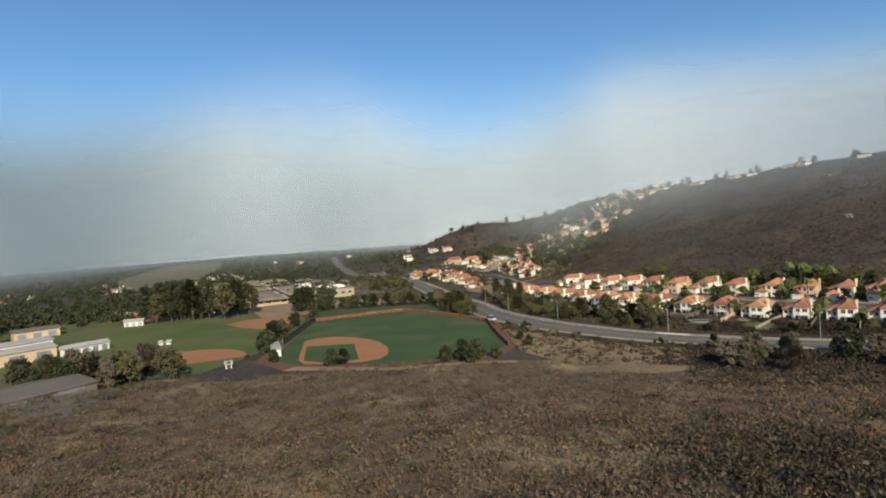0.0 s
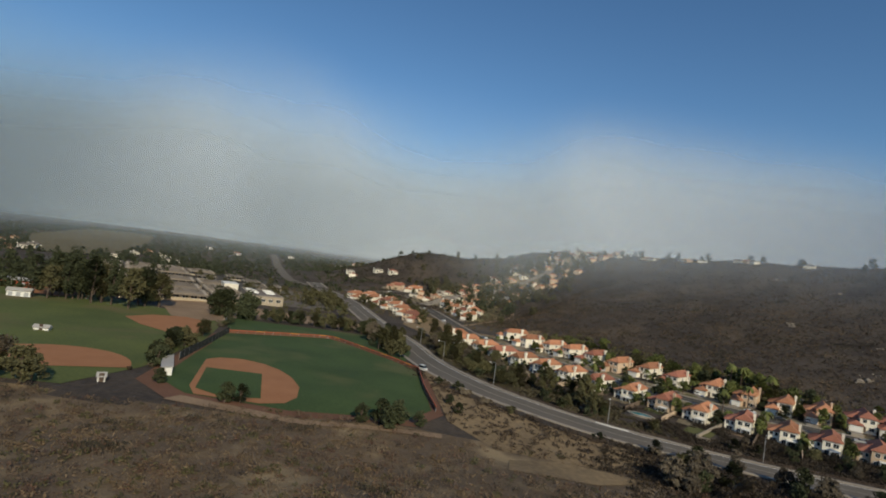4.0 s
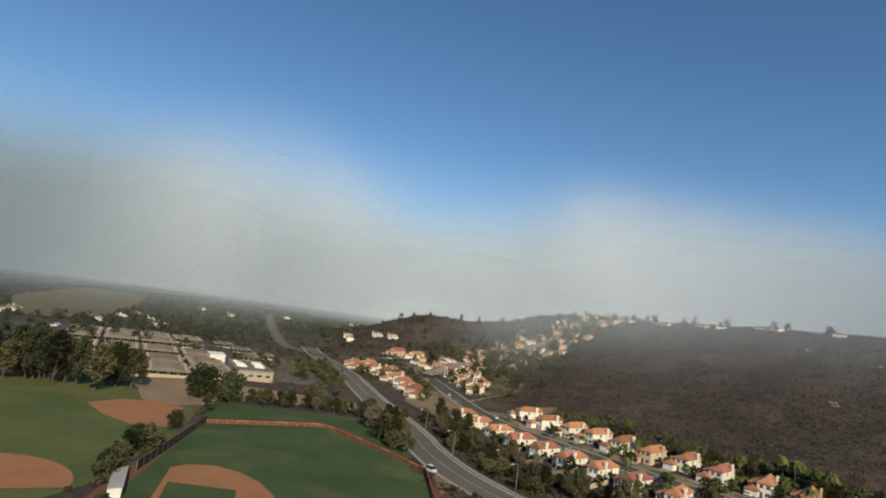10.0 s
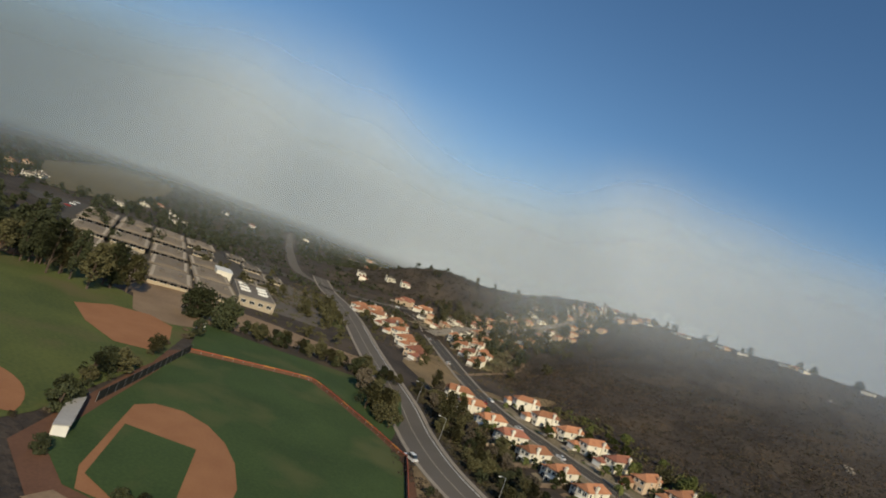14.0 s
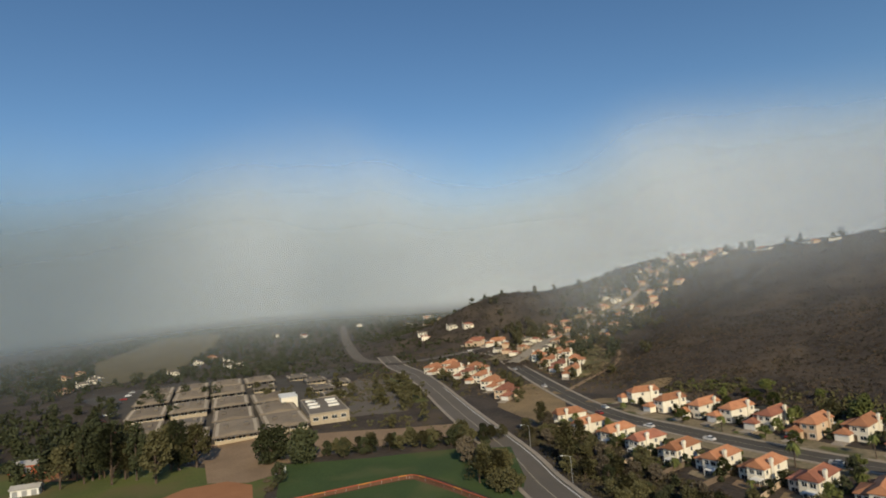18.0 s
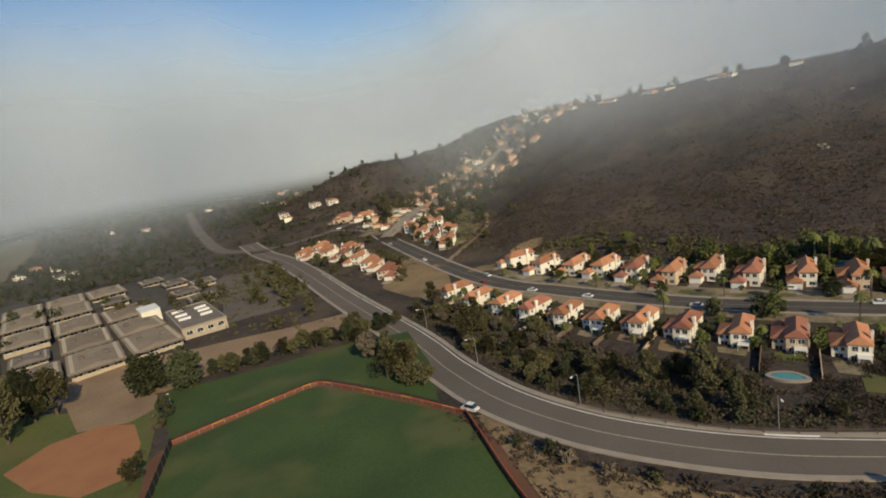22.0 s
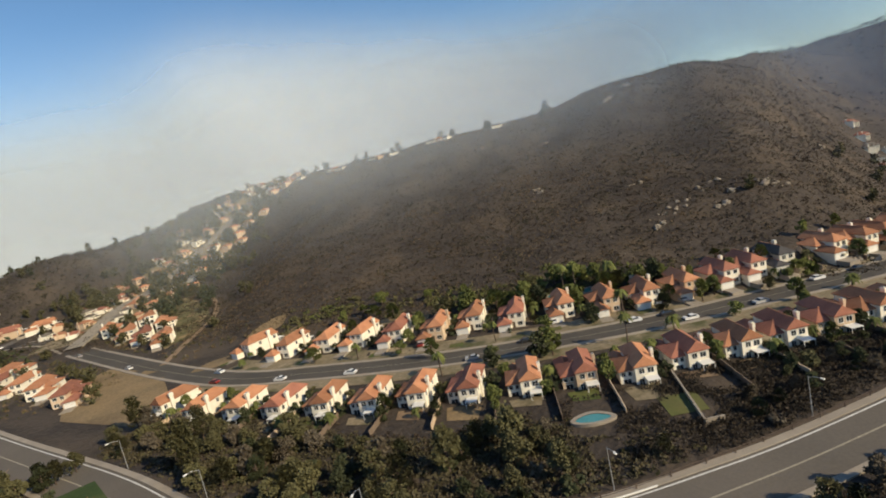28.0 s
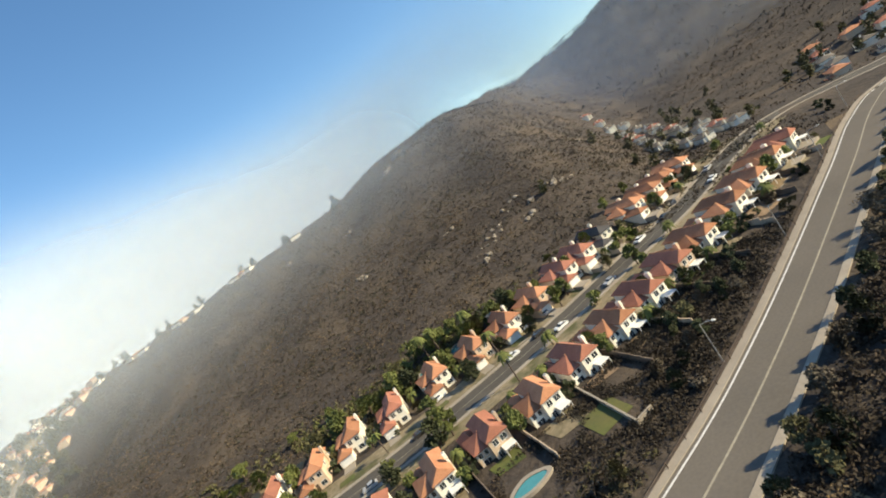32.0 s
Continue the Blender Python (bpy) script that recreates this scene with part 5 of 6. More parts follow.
under = slope_spots(9500, 10, 38, j_lo, j_hi)
brush("slope_brush", "olive-brown undergrowth on the slope above the avenue", LEAF_SLOPE, [p for p in under if p[0] < 64], 0.95, 11, 8)
# east of x = 64 the shade on the slope is put into the leaf colour
brush("slope_dark_brush", "undergrowth coloured dark for shade on the slope above the avenue", BRUSH_DARK, [p for p in under if p[0] >= 64] + slope_spots(5500, 8.5, 32, j_s, j_hi), 1.1, 15, 49, 0.62)
brush("slope_dry_brush", "brown dry brush on the slope above the avenue", BRUSH, slope_spots(2600, 10, 40, j_lo, j_hi), 0.8, 11, 27)
brush("slope_olive_brush", "olive-green bushes on the slope above the avenue", LEAF_OLIVE, [p for p in slope_spots(900, 10, 38, j_lo, j_hi) if p[0] < 70], 0.9, 16, 9)
brush("bank_brush", "brown brush on the bank below the avenue", BRUSH, slope_spots(1600, -62, -9.8, j_s - 4, len(AVENUE) - 3) + slope_spots(160, -15, -9.5, j_lo + 28, j_s), 1.0, 14, 10)
brush("bank_dark_brush", "dark brush on the bank below the avenue", BRUSH_DARK, slope_spots(7500, -62, -9.8, j_s - 4, len(AVENUE) - 3) + slope_spots(5000, -36, -9.2, j_s - 6, j_hi), 1.1, 10, 11, 0.75)

brush("dry_bank_brush", "brown brush clumps on the dry bank below the avenue", BRUSH, [(x, y) for x, y in zip(r2.uniform(-4, 62, 1400), r2.uniform(94, 150, 1400)) if inside(DRY_BANK, x, y) and r2.random_sample() < 0.75], 0.9, 14, 14)
far_spots = [(x, y) for x, y in zip(r2.uniform(300, 1300, 10000), r2.uniform(-260, 420, 10000)) if across(x, y) > 330 or x > 480]
brush("mountain_brush", "brown chaparral on the far mountain side", BRUSH, far_spots, 2.6, 5, 12)
valley_spots = [(x, y) for x, y in zip(r2.uniform(-620, 190, 7500), r2.uniform(430, 1150, 7500)) if clear_of_roads(x, y, 2) and not inside(FAR_FIELD, x, y) and (x < 30 or y > 650) and ((x - 5) / 100) ** 2 + ((y - 625) / 85) ** 2 > 1.3]
junction_spots = [(x, y) for x, y in zip(r2.uniform(-110, 60, 2600), r2.uniform(320, 520, 2600)) if clear_of_roads(x, y, 0.5) and clear_of_homes(x, y, 7.5) and not inside([(-240, 430), (-130, 410), (-112, 330), (-200, 300)], x, y) and across(x, y) < 60]
brush("junction_scrub", "olive and brown scrub round the road junction", LEAF_OLIVE, junction_spots[::2], 1.2, 12, 19)
brush("junction_dry_scrub", "dry brown scrub round the road junction", BRUSH_DRY, junction_spots[1::2], 1.0, 10, 20)
school_scrub = [(x, y) for x, y in zip(r2.uniform(-100, -30, 330), r2.uniform(262, 420, 330)) if clear_of_roads(x, y, 1) and clear_of_homes(x, y, 8) and x > -88 - (y - 280) * 0.3 and x + 60 < -(y - 330) * 0.4 + 28]
brush("school_scrub", "olive-brown scrub between the school and the avenue", LEAF_OLIVE, school_scrub, 1.4, 14, 15)
bump_spots = [(x, y) for x, y in zip(r2.uniform(-100, 120, 3200), r2.uniform(535, 720, 3200)) if clear_of_roads(x, y, 2)]
brush("knoll_brush", "dark brown brush on the knoll below the fog", BRUSH_SHADY, bump_spots, 1.8, 7, 16)
brush("valley_scrub", "dark scrub and trees over the far valley", LEAF_DARK, valley_spots, 4.0, 7, 13)

# boulders on the hill
def boulders(n, a0, a1, s0, s1, size, label):
    t = thing("boulder_group", label, "boulders")
    r = random.Random(int(a0 * 7 + s0))
    for i in range(n):
        if i % 5 == 0:
            ca, cs = r.uniform(a0, a1), r.uniform(s0, s1)
        a, s = ca + r.gauss(0, 2.6), cs + r.gauss(0, 2.6)
        x, y = OX + s * NX + a * NY, OY + s * NY - a * NX
        bm = bmesh.new()
        bmesh.ops.create_icosphere(bm, subdivisions=2, radius=size * r.choice((0.35, 0.5, 0.6, 0.9, 1.25)))
        for v in bm.verts:
            v.co *= 1 + 0.75 * noise.noise(v.co * 1.1 + Vector((i * 3.1, a, s)))
            v.co.z *= 0.8
        me = bpy.data.meshes.new("boulder")
        bm.to_mesh(me)
        bm.free()
        me.materials.append(ROCK)
        ob = new("boulder", me)
        ob.location = (x, y, ground(x, y) + size * 0.15)
        ob.parent = t


boulders(30, 108, 142, 68, 98, 1.2, "pale granite boulders on the brown hillside")
boulders(20, 80, 112, 60, 86, 1.0, "pale granite boulders in a cluster on the slope")
boulders(30, 116, 142, 30, 42, 1.3, "pale rocky outcrop behind the houses")
boulders(25, -30, 180, 90, 200, 0.9, "scattered pale boulders high on the hill")
boulders(15, 60, 100, 200, 240, 1.2, "pale boulders near the ridge")

# ---------------------------------------------------------------- cars
def car(paint, label, long=4.5, tall=1.45):
    c = thing("car", label, "car", "parked cars")
    w = 0.9
    b = Solid()
    prof = [(-long / 2, 0.45), (-long / 2 + 0.05, 0.85), (-long / 2 + 0.9, 0.95), (long / 2 - 0.7, 0.95), (long / 2, 0.8), (long / 2, 0.4), (long / 2 - 0.2, 0.25), (-long / 2 + 0.2, 0.25)]
    n = len(prof)
    b.add([(x, -w, z) for x, z in prof] + [(x, w, z) for x, z in prof], [tuple(range(n))[::-1], tuple(range(n, 2 * n))] + [(i, (i + 1) % n, n + (i + 1) % n, n + i) for i in range(n)])
    b.part("body", paint, c)
    k = Solid()
    f0, f1, r0, r1 = -long / 2 + 0.9, -long / 2 + 1.6, long / 2 - 0.5, long / 2 - 1.0
    k.add([(f0, -w + 0.05, 0.95), (r0, -w + 0.05, 0.95), (r1, -w + 0.2, tall), (f1, -w + 0.2, tall), (f0, w - 0.05, 0.95), (r0, w - 0.05, 0.95), (r1, w - 0.2, tall), (f1, w - 0.2, tall)], [(0, 1, 2, 3), (7, 6, 5, 4), (0, 3, 7, 4), (1, 5, 6, 2), (3, 2, 6, 7)])
    k.part("cabin_glass", GLASS, c, "dark car glass")
    Solid().box(f1 + 0.02, -w + 0.19, tall - 0.02, r1 - 0.02, w - 0.19, tall + 0.05).part("roof", paint, c)
    for x in (-long / 2 + 0.8, long / 2 - 0.8):
        for y in (-w + 0.02, w - 0.22):
            t = Solid().tube([(x, y, 0.33), (x, y + 0.2, 0.33)], [0.33, 0.33], 10).part("wheel", RUBBER, c, "black tyre")
            Solid().tube([(x, y - 0.01, 0.33), (x, y + 0.21, 0.33)], [0.19, 0.19], 8).part("rim", METAL, t)
    for y in (-w + 0.25, w - 0.25):
        Solid().box(-long / 2 - 0.02, y - 0.15, 0.62, -long / 2 + 0.06, y + 0.15, 0.78).part("headlight", TRIM, c)
        Solid().box(long / 2 - 0.05, y - 0.15, 0.62, long / 2 + 0.02, y + 0.15, 0.76).part("tail_light", REDCAP, c)
    return c


cars = [car(p, l, 3.9, 1.3) for p, l in zip(CARPAINTS, ("white parked sedan car", "silver grey parked sedan car", "dark blue-black parked car", "dark red parked sedan car"))]
cars.append(car(CARPAINTS[0], "white parked van with dark windows", 4.4, 1.8))
for x, y, k in ((32, 286, 0), (40, 251, 0), (53, 228, 0), (116, 175, 0), (124, 167, 2), (120, 156, 0), (160, 143, 0), (78, 200, 1), (93, 196, 2), (138, 148, 1), (172, 139, 2), (186, 122, 0), (27, 277, 3), (200, 124, 1), (10, 340, 0), (-4, 400, 1)):
    j = nearest_sample(x, y)
    t = STREET[j + 2] - STREET[j - 2]
    side = 1 if (x - STREET[j][0]) * -t[1] + (y - STREET[j][1]) * t[0] > 0 else -1
    p = STREET[j] + np.array([-t[1], t[0]]) / np.linalg.norm(t) * 3.6 * side
    copy_thing(cars[k], pose(p[0], p[1], float(ROADS[1][1][j]) + 0.1, 0, 0, math.degrees(math.atan2(t[1], t[0])) + (180 if side > 0 else 0)))
for i, h in enumerate(HOMES[:39]):
    if i % 3 == 1:
        m = pose(h[0], h[1], 0, 0, 0, h[3]) @ Vector((-2.8 if PLAN[h[4]][(i if h[4] < 0 else i - 20) % 16] in (0, 2, 5) else 2.8, 9.6, 0))
        copy_thing(cars[(i * 7) % 4], pose(m.x, m.y, h[2] + 0.07, 0, 0, h[3] + 90))
copy_thing(cars[4], pose(-4.6, 169.5, ground(-4.6, 169.5) + 0.09, 0, 0, -48))
copy_thing(cars[0], pose(-36, 497, ground(-36, 497) + 0.12, 0, 0, 20))
for i in range(14):
    x, y = -205 - 7.5 * (i % 7) - 9 * (i // 7), 312 + 15 * (i % 7) - 12 * (i // 7)
    copy_thing(cars[i % 4], pose(x, y, ground(x, y) + 0.15, 0, 0, 15))
for c in cars:
    discard(c)

# ---------------------------------------------------------------- gardens
def slab_wall(name, pts, h, th, mat, label, category):
    """A free-standing wall along straight runs, its foot in the ground."""
    w = thing(name, label, category)
    for (x0, y0), (x1, y1) in zip(pts, pts[1:]):
        L = math.hypot(x1 - x0, y1 - y0)
        n = max(1, round(L / 3.0))
        a = math.degrees(math.atan2(y1 - y0, x1 - x0))
        for i in range(n):
            u = (i + 0.5) / n
            x, y = x0 + (x1 - x0) * u, y0 + (y1 - y0) * u
            s_ = Solid().box(-L / n / 2 + 0.01, -th / 2, -0.8, L / n / 2 - 0.01, th / 2, h)
            s_.box(-L / n / 2 + 0.01, -th / 2 - 0.05, h, L / n / 2 - 0.01, th / 2 + 0.05, h + 0.12)
            p = s_.part("panel", mat, w)
            p.matrix_basis = pose(x, y, ground(x, y), 0, 0, a)
    return w


slab_wall("retaining_wall", [(97, 155.5), (76, 135), (79, 132.8)], 0.9, 0.3, CONCRETE, "long pale retaining wall running down between two gardens", "wall")
WOODEN = material("weathered_fence_boards", (0.2, 0.15, 0.11), (0.13, 0.095, 0.07), 0.5, 6.0, 0.9, bump=0.3)
for i in range(len(BELOW) - 1):
    (x0, y0), (x1, y1) = BELOW[i], BELOW[i + 1]
    mx, my = (x0 + x1) / 2, (y0 + y1) / 2
    j = nearest_sample(mx, my)
    d = np.array([mx, my]) - STREET[j]
    d = d / np.linalg.norm(d)
    if i != 10:
        slab_wall("garden_fence", [(mx - d[0] * 3, my - d[1] * 3), (mx + d[0] * 13, my + d[1] * 13)], 1.4, 0.12, WOODEN if i % 3 else STUCCO_TAN, "weathered garden fence between two back yards", "fence")
for i in range(len(ABOVE) - 1):
    (x0, y0), (x1, y1) = ABOVE[i], ABOVE[i + 1]
    mx, my = (x0 + x1) / 2, (y0 + y1) / 2
    j = nearest_sample(mx, my)
    d = np.array([mx, my]) - STREET[j]
    d = d / np.linalg.norm(d)
    slab_wall("garden_fence", [(mx - d[0] * 2, my - d[1] * 2), (mx + d[0] * 9, my + d[1] * 9)], 1.4, 0.12, WOODEN if i % 2 else STUCCO_TAN, "weathered garden fence beside a back yard", "fence")


def pool(x, y, turn, r1, r2, label):
    z = max(ground(x + dx, y + dy) for dx in (-4, 0, 4) for dy in (-4, 0, 4)) + 0.25
    p = thing("swimming_pool", label, "swimming pool", at=pose(x, y, z, 0, 0, turn))
    def shape(k, zz):
        return [(math.cos(a) * (r1 + k) * (1 + 0.16 * math.cos(2 * a + 0.6)), math.sin(a) * (r2 + k) * (1 + 0.2 * math.sin(a)), zz) for a in (2 * math.pi * i / 28 for i in range(28))]
    inner, outer, low = shape(0, 0.1), shape(0.9, 0.1), shape(0.9, -1.6)
    s_ = Solid().add(inner + outer + low, [(i, (i + 1) % 28, 28 + (i + 1) % 28, 28 + i) for i in range(28)] + [(28 + i, 28 + (i + 1) % 28, 56 + (i + 1) % 28, 56 + i) for i in range(28)])
    s_.part("deck", CONCRETE, p, "pale concrete pool deck")
    w = shape(0.02, 0.0)
    Solid().add(w + [(a, b, -0.6) for a, b, c in w], [tuple(range(28)), tuple(range(28, 56))[::-1]] + [(i, 28 + i, 28 + (i + 1) % 28, (i + 1) % 28) for i in range(28)]).part("water", WATER, p, "clear turquoise pool water")


pool(66.8, 152.8, -40, 3.1, 1.7, "turquoise swimming pool with a pale deck")
for x, y in ((131, 201), (124, 210), (144, 190), (156, 172)):
    pool(x, y, 30, 2.6, 1.7, "small turquoise back yard pool")
patch("garden_lawn", [(80, 147), (86, 142), (81, 136.5), (75, 141)], 0.12, GRASS, "small green back yard lawn", "lawn", 2.5)
for i, (x, y) in enumerate(ABOVE):
    if i % 2 == 0:
        j = nearest_sample(x, y)
        c = STREET[j]
        d = (np.array((x, y)) - c) / np.linalg.norm(np.array((x, y)) - c)
        t = np.array([-d[1], d[0]])
        o = c + d * 10.2 + t * 3.5
        patch("front_lawn", [tuple(o + t * a + d * b) for a, b in ((-2.2, -1.6), (2.2, -1.6), (2.2, 1.6), (-2.2, 1.6))], 0.16, GRASS, "small green front lawn beside a driveway", "lawn", 2.5)
for i, (x, y, a, b) in enumerate(((62, 318, 9, 6), (66, 300, 6, 4), (86, 262, 6, 4), (92, 250, 6, 4), (113, 232, 5, 3), (34, 300, 8, 5))):
    patch("dry_slope", [(x + a * math.cos(q) * (1 + 0.2 * math.sin(3 * q + i)), y + b * math.sin(q)) for q in (2 * math.pi * k / 14 for k in range(14))], 0.18, DRYGRASS, "pale dry grass patch behind the gardens", "dry grass", 2.5)

for i, h in enumerate(HOMES[:20]):
    m = pose(h[0], h[1], 0, 0, 0, h[3])
    w, far = (3.4, 4.2, 3.8)[i % 3], (-11.5, -13.5, -10.5)[i % 3]
    corners = [m @ Vector(q) for q in ((-w, -6.2, 0), (w, -6.2, 0), (w * 0.9, far, 0), (-w * 0.8, far + 1.0, 0))]
    patch("back_yard", [(c.x, c.y) for c in corners], 0.09, (YARD, BARE, DRYGRASS, YARD, GRASS)[i % 5], ("planted back yard with bare patches", "bare earth back yard", "dry grass back yard", "planted back yard with bare patches", "green lawn back yard")[i % 5] + " behind a house", "yard", 2.5)
for lo, hi in ((6.22, 12.0), (-15.0, -6.22)):
    ribbon("front_yards", STREET[nearest_sample(28, 284):nearest_sample(232, 106)], lo, hi, 0.07, YARD, label="planted front yards with shrubs and bare patches", category="yard", across_n=5)

# ---------------------------------------------------------------- avenue furniture
def street_lamp(x, y, turn):
    t = thing("street_lamp", "tall grey street lamp with a single arm", "street lamp", "street lamps along the avenue", at=pose(x, y, ground(x, y), 0, 0, turn))
    Solid().tube([(0, 0, -0.3), (0, 0, 0.3), (0, 0, 7.5)], [0.16, 0.11, 0.07], 8).part("pole", METAL, t)
    Solid().tube([(0, 0, 7.3), (0, -1.2, 7.8), (0, -2.4, 7.9)], [0.06, 0.05, 0.05], 6).part("arm", METAL, t)
    Solid().box(-0.16, -3.0, 7.8, 0.16, -2.3, 7.98).part("lamp_head", TRIM, t, "pale lamp head")


for j in range(j_lo + 8, j_hi, 13):
    x, y = beside(AVENUE, j, 8.2)
    t = AVENUE[j + 1] - AVENUE[j - 1]
    street_lamp(x, y, math.degrees(math.atan2(t[1], t[0])))
rail = thing("guard_rail", "dark wooden post and rail fence beside the avenue", "fence")
pts = [beside(AVENUE, j, 6.75) for j in range(int(((AVENUE - (12, 156)) ** 2).sum(1).argmin()), j_hi, 2)]
for p, q in zip(pts, pts[1:]):
    zp, zq = ground(*p) + 0.25, ground(*q) + 0.25
    Solid().box(p[0] - 0.08, p[1] - 0.08, zp - 0.2, p[0] + 0.08, p[1] + 0.08, zp + 0.95).part("post", BARK, rail)
    for hh in (0.45, 0.85):
        Solid().tube([(*p, zp + hh), (*q, zq + hh)], [0.07, 0.07], 4).part("rail", BARK, rail)
j_w = [int(((AVENUE - q) ** 2).sum(1).argmin()) for q in ((43, 132), (57, 125))]
ribbon("white_kerb", AVENUE[j_w[0]:j_w[1]], -HALF[j_w[0]:j_w[1]] - 0.1, -HALF[j_w[0]:j_w[1]] + 0.12, 0.3, TRIM, label="white-painted kerb along the upper edge of the avenue", category="kerb", across_n=2, thick=0.4)

# white goal frames behind the outfield
for x, y in ((-87, 214), (-85.5, 210)):
    g = thing("goal_frame", "white metal goal frame on the grass", "goal", at=pose(x, y, ground(x, y) + 0.12, 0, 0, 70))
    for a in (-1.8, 1.8):
        Solid().tube([(a, 0, 0), (a, 0, 2.1)], [0.07, 0.07]).part("post", TRIM, g)
    Solid().tube([(-1.8, 0, 2.1), (1.8, 0, 2.1)], [0.07, 0.07]).part("crossbar", TRIM, g)
    for a in (-1.8, 1.8):
        Solid().tube([(a, 0, 2.1), (a, 1.4, 0)], [0.05, 0.05]).part("brace", TRIM, g)

# ---------------------------------------------------------------- works yard beyond the playing field
patch("works_yard", [(-128, 62), (-88, 58), (-92, 84), (-122, 100), (-150, 150), (-175, 200), (-235, 200), (-220, 130), (-165, 95)], 0.06, ASPHALT_OLD, "grey asphalt works yard beside the playing field", "paved yard")


def warehouse(x, y, w, d, h, turn, wall, roof, label):
    b = thing("warehouse", label, "warehouse", "works yard buildings", at=pose(x, y, ground(x, y), 0, 0, turn))
    Solid().box(-w / 2, -d / 2, -1.5, w / 2, d / 2, h).part("wall", wall, b)
    s_ = Solid()
    hip(s_, -w / 2, -d / 2, w / 2, d / 2, h, 1.0, False, (0, 0), 0.4, 0.2)
    s_.part("roof", roof, b, "low metal roof")
    for i in range(3):
        Solid().box(-w / 2 + (i + 0.2) * w / 3, -d / 2 - 0.06, 0, -w / 2 + (i + 0.75) * w / 3, -d / 2, h * 0.7).part("roller_door", METAL, b, "grey roller door")
    for i in range(3):
        window(b, pose(w / 2, -d / 3 + i * d / 3, h * 0.6, 0, 0, 90), 1.6, 1.0, 2)


for a in ((-112, 72, 30, 17, 1.3, 62, GREYROOF, GREYROOF, "large low grey-roofed shed at the foot of the hill"), (-160, 128, 22, 11, 4.2, 60, STUCCO_TAN, PALE_ROOF, "long pale-roofed works building"), (-176, 150, 18, 8, 3.6, 60, STUCCO, PALE_ROOF, "low works building with pale roof"), (-200, 186, 16, 8, 3.6, 50, STUCCO_TAN, GREYROOF, "low grey works building"),
          (-212, 160, 20, 10, 4.0, 50, STUCCO, PALE_ROOF, "pale works shed with metal roof"), (-146, 139, 9, 3, 2.8, 62, TRIM, PALE_ROOF, "white trailer parked beside the playing field"), (-143, 143, 9, 3, 2.8, 62, TRIM, PALE_ROOF, "white trailer beside the playing field fence"), (-168, 205, 8, 3, 2.6, 20, TRIM, PALE_ROOF, "white hut beyond the far infield"), (-190, 232, 14, 6, 3.2, 10, REDCAP, PALE_ROOF, "red-walled hut beside the far infield")):
    warehouse(*a)

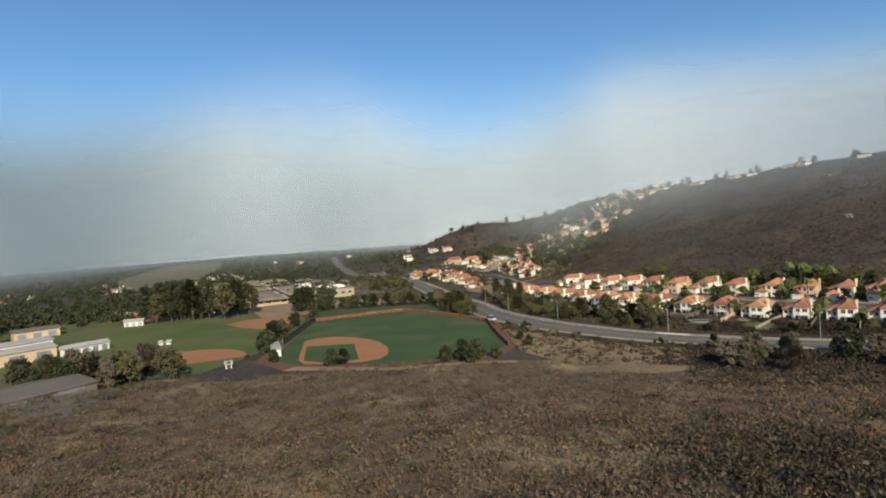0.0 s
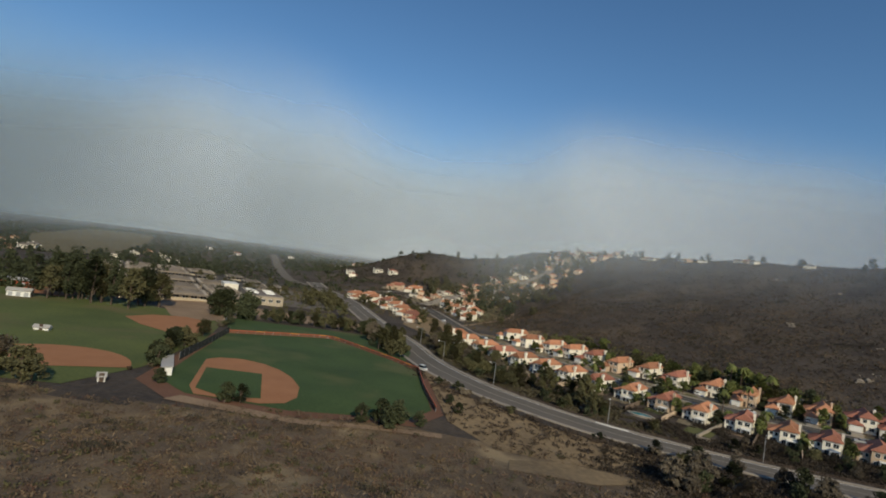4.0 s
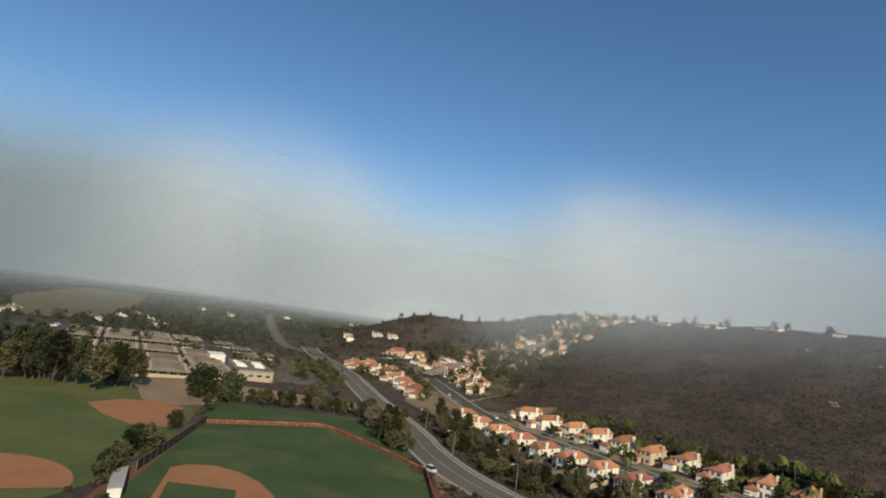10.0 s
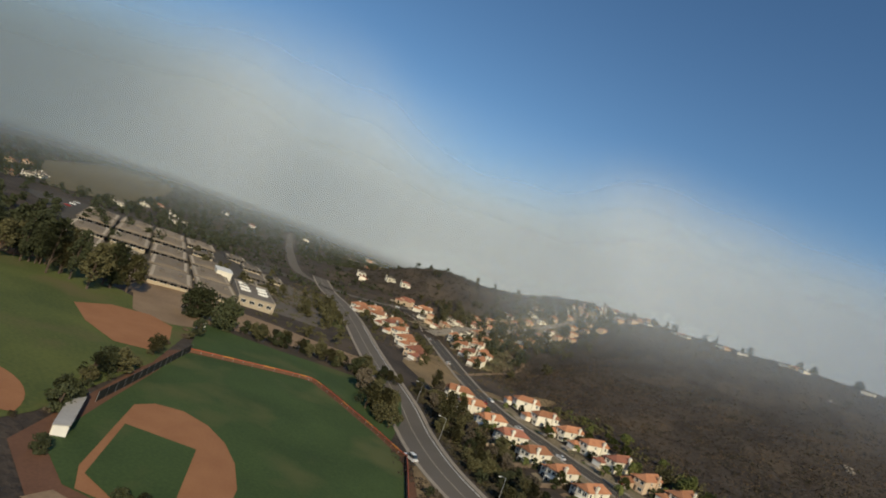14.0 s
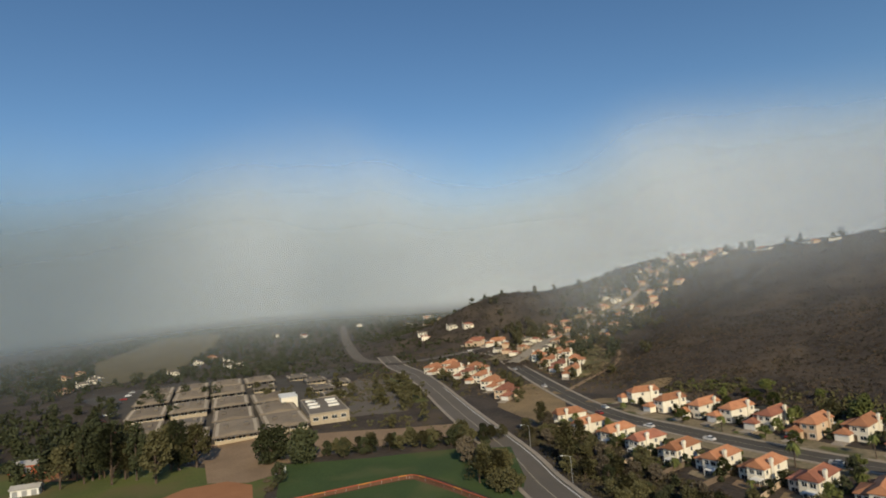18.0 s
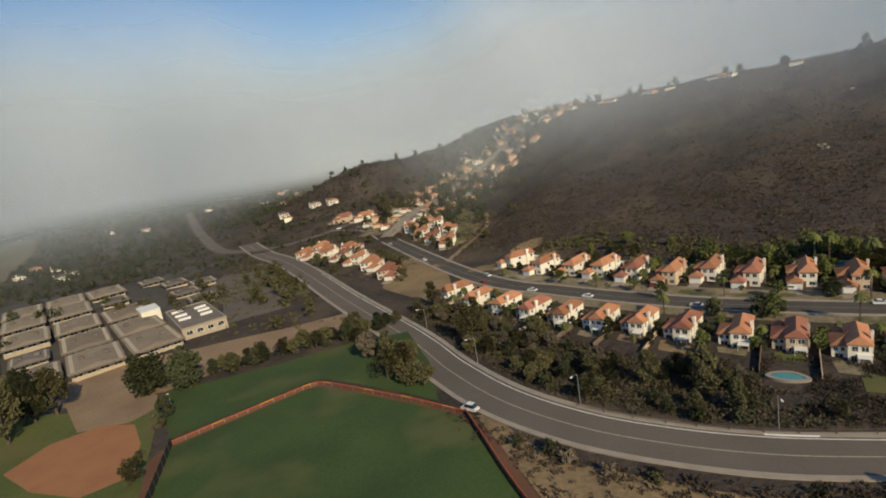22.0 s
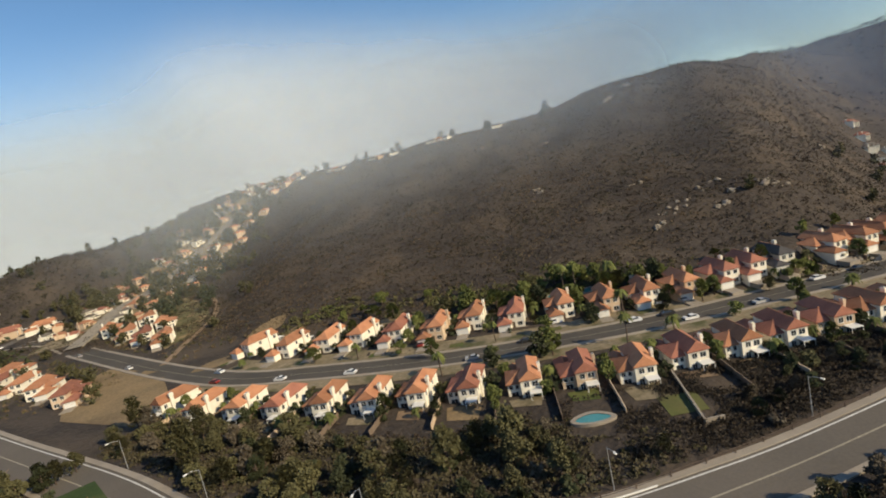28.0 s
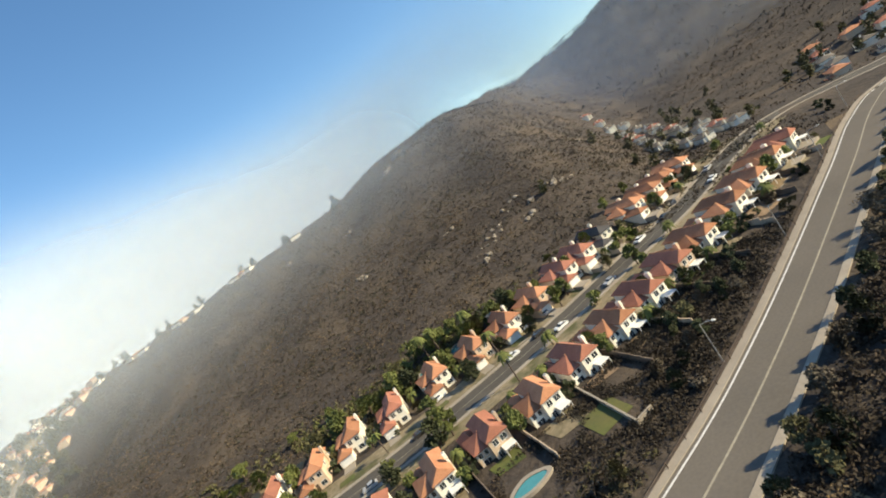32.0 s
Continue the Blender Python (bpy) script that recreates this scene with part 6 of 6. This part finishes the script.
# ---------------------------------------------------------------- fog bank
def fog(name, label, dist, az0, az1, z0, z1, alpha, seed, top_soft, low_end=0.1, centre=(-10, 60)):
    """A soft-edged sheet of low cloud standing across the valley."""
    m = bpy.data.materials.new(name)
    m.use_nodes = True
    n, k = m.node_tree.nodes, m.node_tree.links
    n.clear()
    out = n.new("ShaderNodeOutputMaterial")
    mix, tr, add = n.new("ShaderNodeMixShader"), n.new("ShaderNodeBsdfTransparent"), n.new("ShaderNodeMixShader")
    di, tl = n.new("ShaderNodeBsdfDiffuse"), n.new("ShaderNodeBsdfTranslucent")
    add.inputs[0].default_value = 0.5
    k.new(di.outputs[0], add.inputs[1])
    k.new(tl.outputs[0], add.inputs[2])
    uv = n.new("ShaderNodeUVMap")
    uv.uv_map = "UVMap"
    sep = n.new("ShaderNodeSeparateXYZ")
    k.new(uv.outputs[0], sep.inputs[0])
    geo = n.new("ShaderNodeNewGeometry")
    nz = n.new("ShaderNodeTexNoise")
    nz.inputs["Scale"].default_value, nz.inputs["Detail"].default_value, nz.inputs["Roughness"].default_value = 2.0 / dist, 3, 0.4
    mp = n.new("ShaderNodeMapping")
    mp.inputs["Location"].default_value = (seed * 17.0, seed * 5.0, 0)
    k.new(geo.outputs["Position"], mp.inputs["Vector"])
    k.new(mp.outputs[0], nz.inputs["Vector"])
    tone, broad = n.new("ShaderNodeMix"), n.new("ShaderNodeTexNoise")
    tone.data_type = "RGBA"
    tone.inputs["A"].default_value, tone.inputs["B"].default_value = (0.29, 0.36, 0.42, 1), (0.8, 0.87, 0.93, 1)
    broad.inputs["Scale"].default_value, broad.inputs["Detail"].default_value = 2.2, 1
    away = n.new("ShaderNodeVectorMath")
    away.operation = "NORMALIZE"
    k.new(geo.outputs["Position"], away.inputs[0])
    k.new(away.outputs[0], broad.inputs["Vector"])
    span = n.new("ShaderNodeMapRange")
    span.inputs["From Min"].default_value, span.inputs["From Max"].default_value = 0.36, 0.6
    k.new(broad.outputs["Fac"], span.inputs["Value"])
    # light painted into the tone: whiter towards the valley head, shaded grey over flat land
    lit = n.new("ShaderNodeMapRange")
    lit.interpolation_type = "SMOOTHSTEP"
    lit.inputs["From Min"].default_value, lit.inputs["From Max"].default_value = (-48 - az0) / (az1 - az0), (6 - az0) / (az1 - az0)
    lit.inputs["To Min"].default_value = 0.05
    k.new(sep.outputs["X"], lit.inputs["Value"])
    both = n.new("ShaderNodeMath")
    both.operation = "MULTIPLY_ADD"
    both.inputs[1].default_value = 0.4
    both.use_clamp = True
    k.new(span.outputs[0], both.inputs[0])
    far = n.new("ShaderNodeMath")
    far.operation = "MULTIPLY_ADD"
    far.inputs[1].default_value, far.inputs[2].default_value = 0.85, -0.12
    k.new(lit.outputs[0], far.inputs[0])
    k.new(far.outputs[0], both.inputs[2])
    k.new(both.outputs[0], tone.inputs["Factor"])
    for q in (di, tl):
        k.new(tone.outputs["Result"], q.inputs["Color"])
    # height in the sheet, pushed about by the noise
    h = n.new("ShaderNodeMath")
    h.operation = "MULTIPLY_ADD"
    h.inputs[1].default_value = -0.62
    k.new(nz.outputs["Fac"], h.inputs[0])
    k.new(sep.outputs["Y"], h.inputs[2])
    top = n.new("ShaderNodeMapRange")
    top.interpolation_type = "SMOOTHERSTEP"
    top.inputs["From Min"].default_value, top.inputs["From Max"].default_value = 0.92 - 0.31, 0.92 - 0.31 - top_soft
    k.new(h.outputs[0], top.inputs["Value"])
    ends = n.new("ShaderNodeMapRange")
    ends.interpolation_type = "SMOOTHSTEP"
    ends.inputs["From Max"].default_value = 0.16
    pp = n.new("ShaderNodeMath")
    pp.operation = "PINGPONG"
    pp.inputs[1].default_value = 0.5
    k.new(sep.outputs["X"], pp.inputs[0])
    k.new(pp.outputs[0], ends.inputs["Value"])
    low = n.new("ShaderNodeMapRange")
    low.interpolation_type = "SMOOTHSTEP"
    low.inputs["From Min"].default_value, low.inputs["From Max"].default_value = 0.0, low_end
    low.inputs["To Min"].default_value = 0.0
    k.new(sep.outputs["Y"], low.inputs["Value"])
    cur = top.outputs[0]
    for o in (ends.outputs[0], low.outputs[0]):
        mu = n.new("ShaderNodeMath")
        mu.operation = "MULTIPLY"
        k.new(cur, mu.inputs[0])
        k.new(o, mu.inputs[1])
        cur = mu.outputs[0]
    mu = n.new("ShaderNodeMath")
    mu.operation = "MULTIPLY"
    mu.inputs[1].default_value = alpha
    k.new(cur, mu.inputs[0])
    k.new(mu.outputs[0], mix.inputs[0])
    k.new(tr.outputs[0], mix.inputs[1])
    k.new(add.outputs[0], mix.inputs[2])
    k.new(mix.outputs[0], out.inputs["Surface"])
    cols, rows_ = 40, 6
    v, uvs = [], []
    for j in range(rows_ + 1):
        for i in range(cols + 1):
            a = radians(az0 + (az1 - az0) * i / cols)
            d = dist
            px, py = centre[0] + math.sin(a) * d, centre[1] + math.cos(a) * d
            base = ground(px, py) + z0
            crest = z1 * (1 - 0.25 * float(step(-20, -75, math.degrees(a))) - 0.13 * float(step(8, 45, math.degrees(a))))
            v.append((px, py, base + (crest - base) * j / rows_))
            uvs.append((i / cols, j / rows_))
    f = [(j * (cols + 1) + i, j * (cols + 1) + i + 1, (j + 1) * (cols + 1) + i + 1, (j + 1) * (cols + 1) + i) for j in range(rows_) for i in range(cols)]
    me = mesh(name, v, f, m, True)
    ul = me.uv_layers.new(name="UVMap")
    for lp in me.loops:
        ul.data[lp.index].uv = uvs[lp.vertex_index]
    ob = tagged(new(name, me), label, "fog bank", kind="structure")
    ob.visible_shadow = False
    return ob


fog("fog_veil", "thin haze hanging over the upper hill", 262, 14, 84, 0, 165, 0.2, 0.2, 0.7, 0.62)
fog("fog_veil", "thin veil of fog drifting over the shoulder of the hill", 305, 2, 62, 0, 175, 0.2, 0.4, 0.7, 0.4)
fog("fog_veil", "thin veil of fog drifting across the ridge", 355, 0, 74, 0, 195, 0.23, 0.9, 0.7, 0.4)
fog("fog_veil", "thin bank of fog spilling over the ridge", 405, -4, 80, 0, 205, 0.24, 1.3, 0.7, 0.4)
fog("fog_veil", "thin grey fog creeping over the school and yards", 350, -95, -10, 0, 130, 0.22, 1.7, 0.7, 0.4)
fog("fog_veil", "thin blue haze before the far mountain", 520, 58, 140, 0, 300, 0.22, 2.0, 0.7, 0.12)
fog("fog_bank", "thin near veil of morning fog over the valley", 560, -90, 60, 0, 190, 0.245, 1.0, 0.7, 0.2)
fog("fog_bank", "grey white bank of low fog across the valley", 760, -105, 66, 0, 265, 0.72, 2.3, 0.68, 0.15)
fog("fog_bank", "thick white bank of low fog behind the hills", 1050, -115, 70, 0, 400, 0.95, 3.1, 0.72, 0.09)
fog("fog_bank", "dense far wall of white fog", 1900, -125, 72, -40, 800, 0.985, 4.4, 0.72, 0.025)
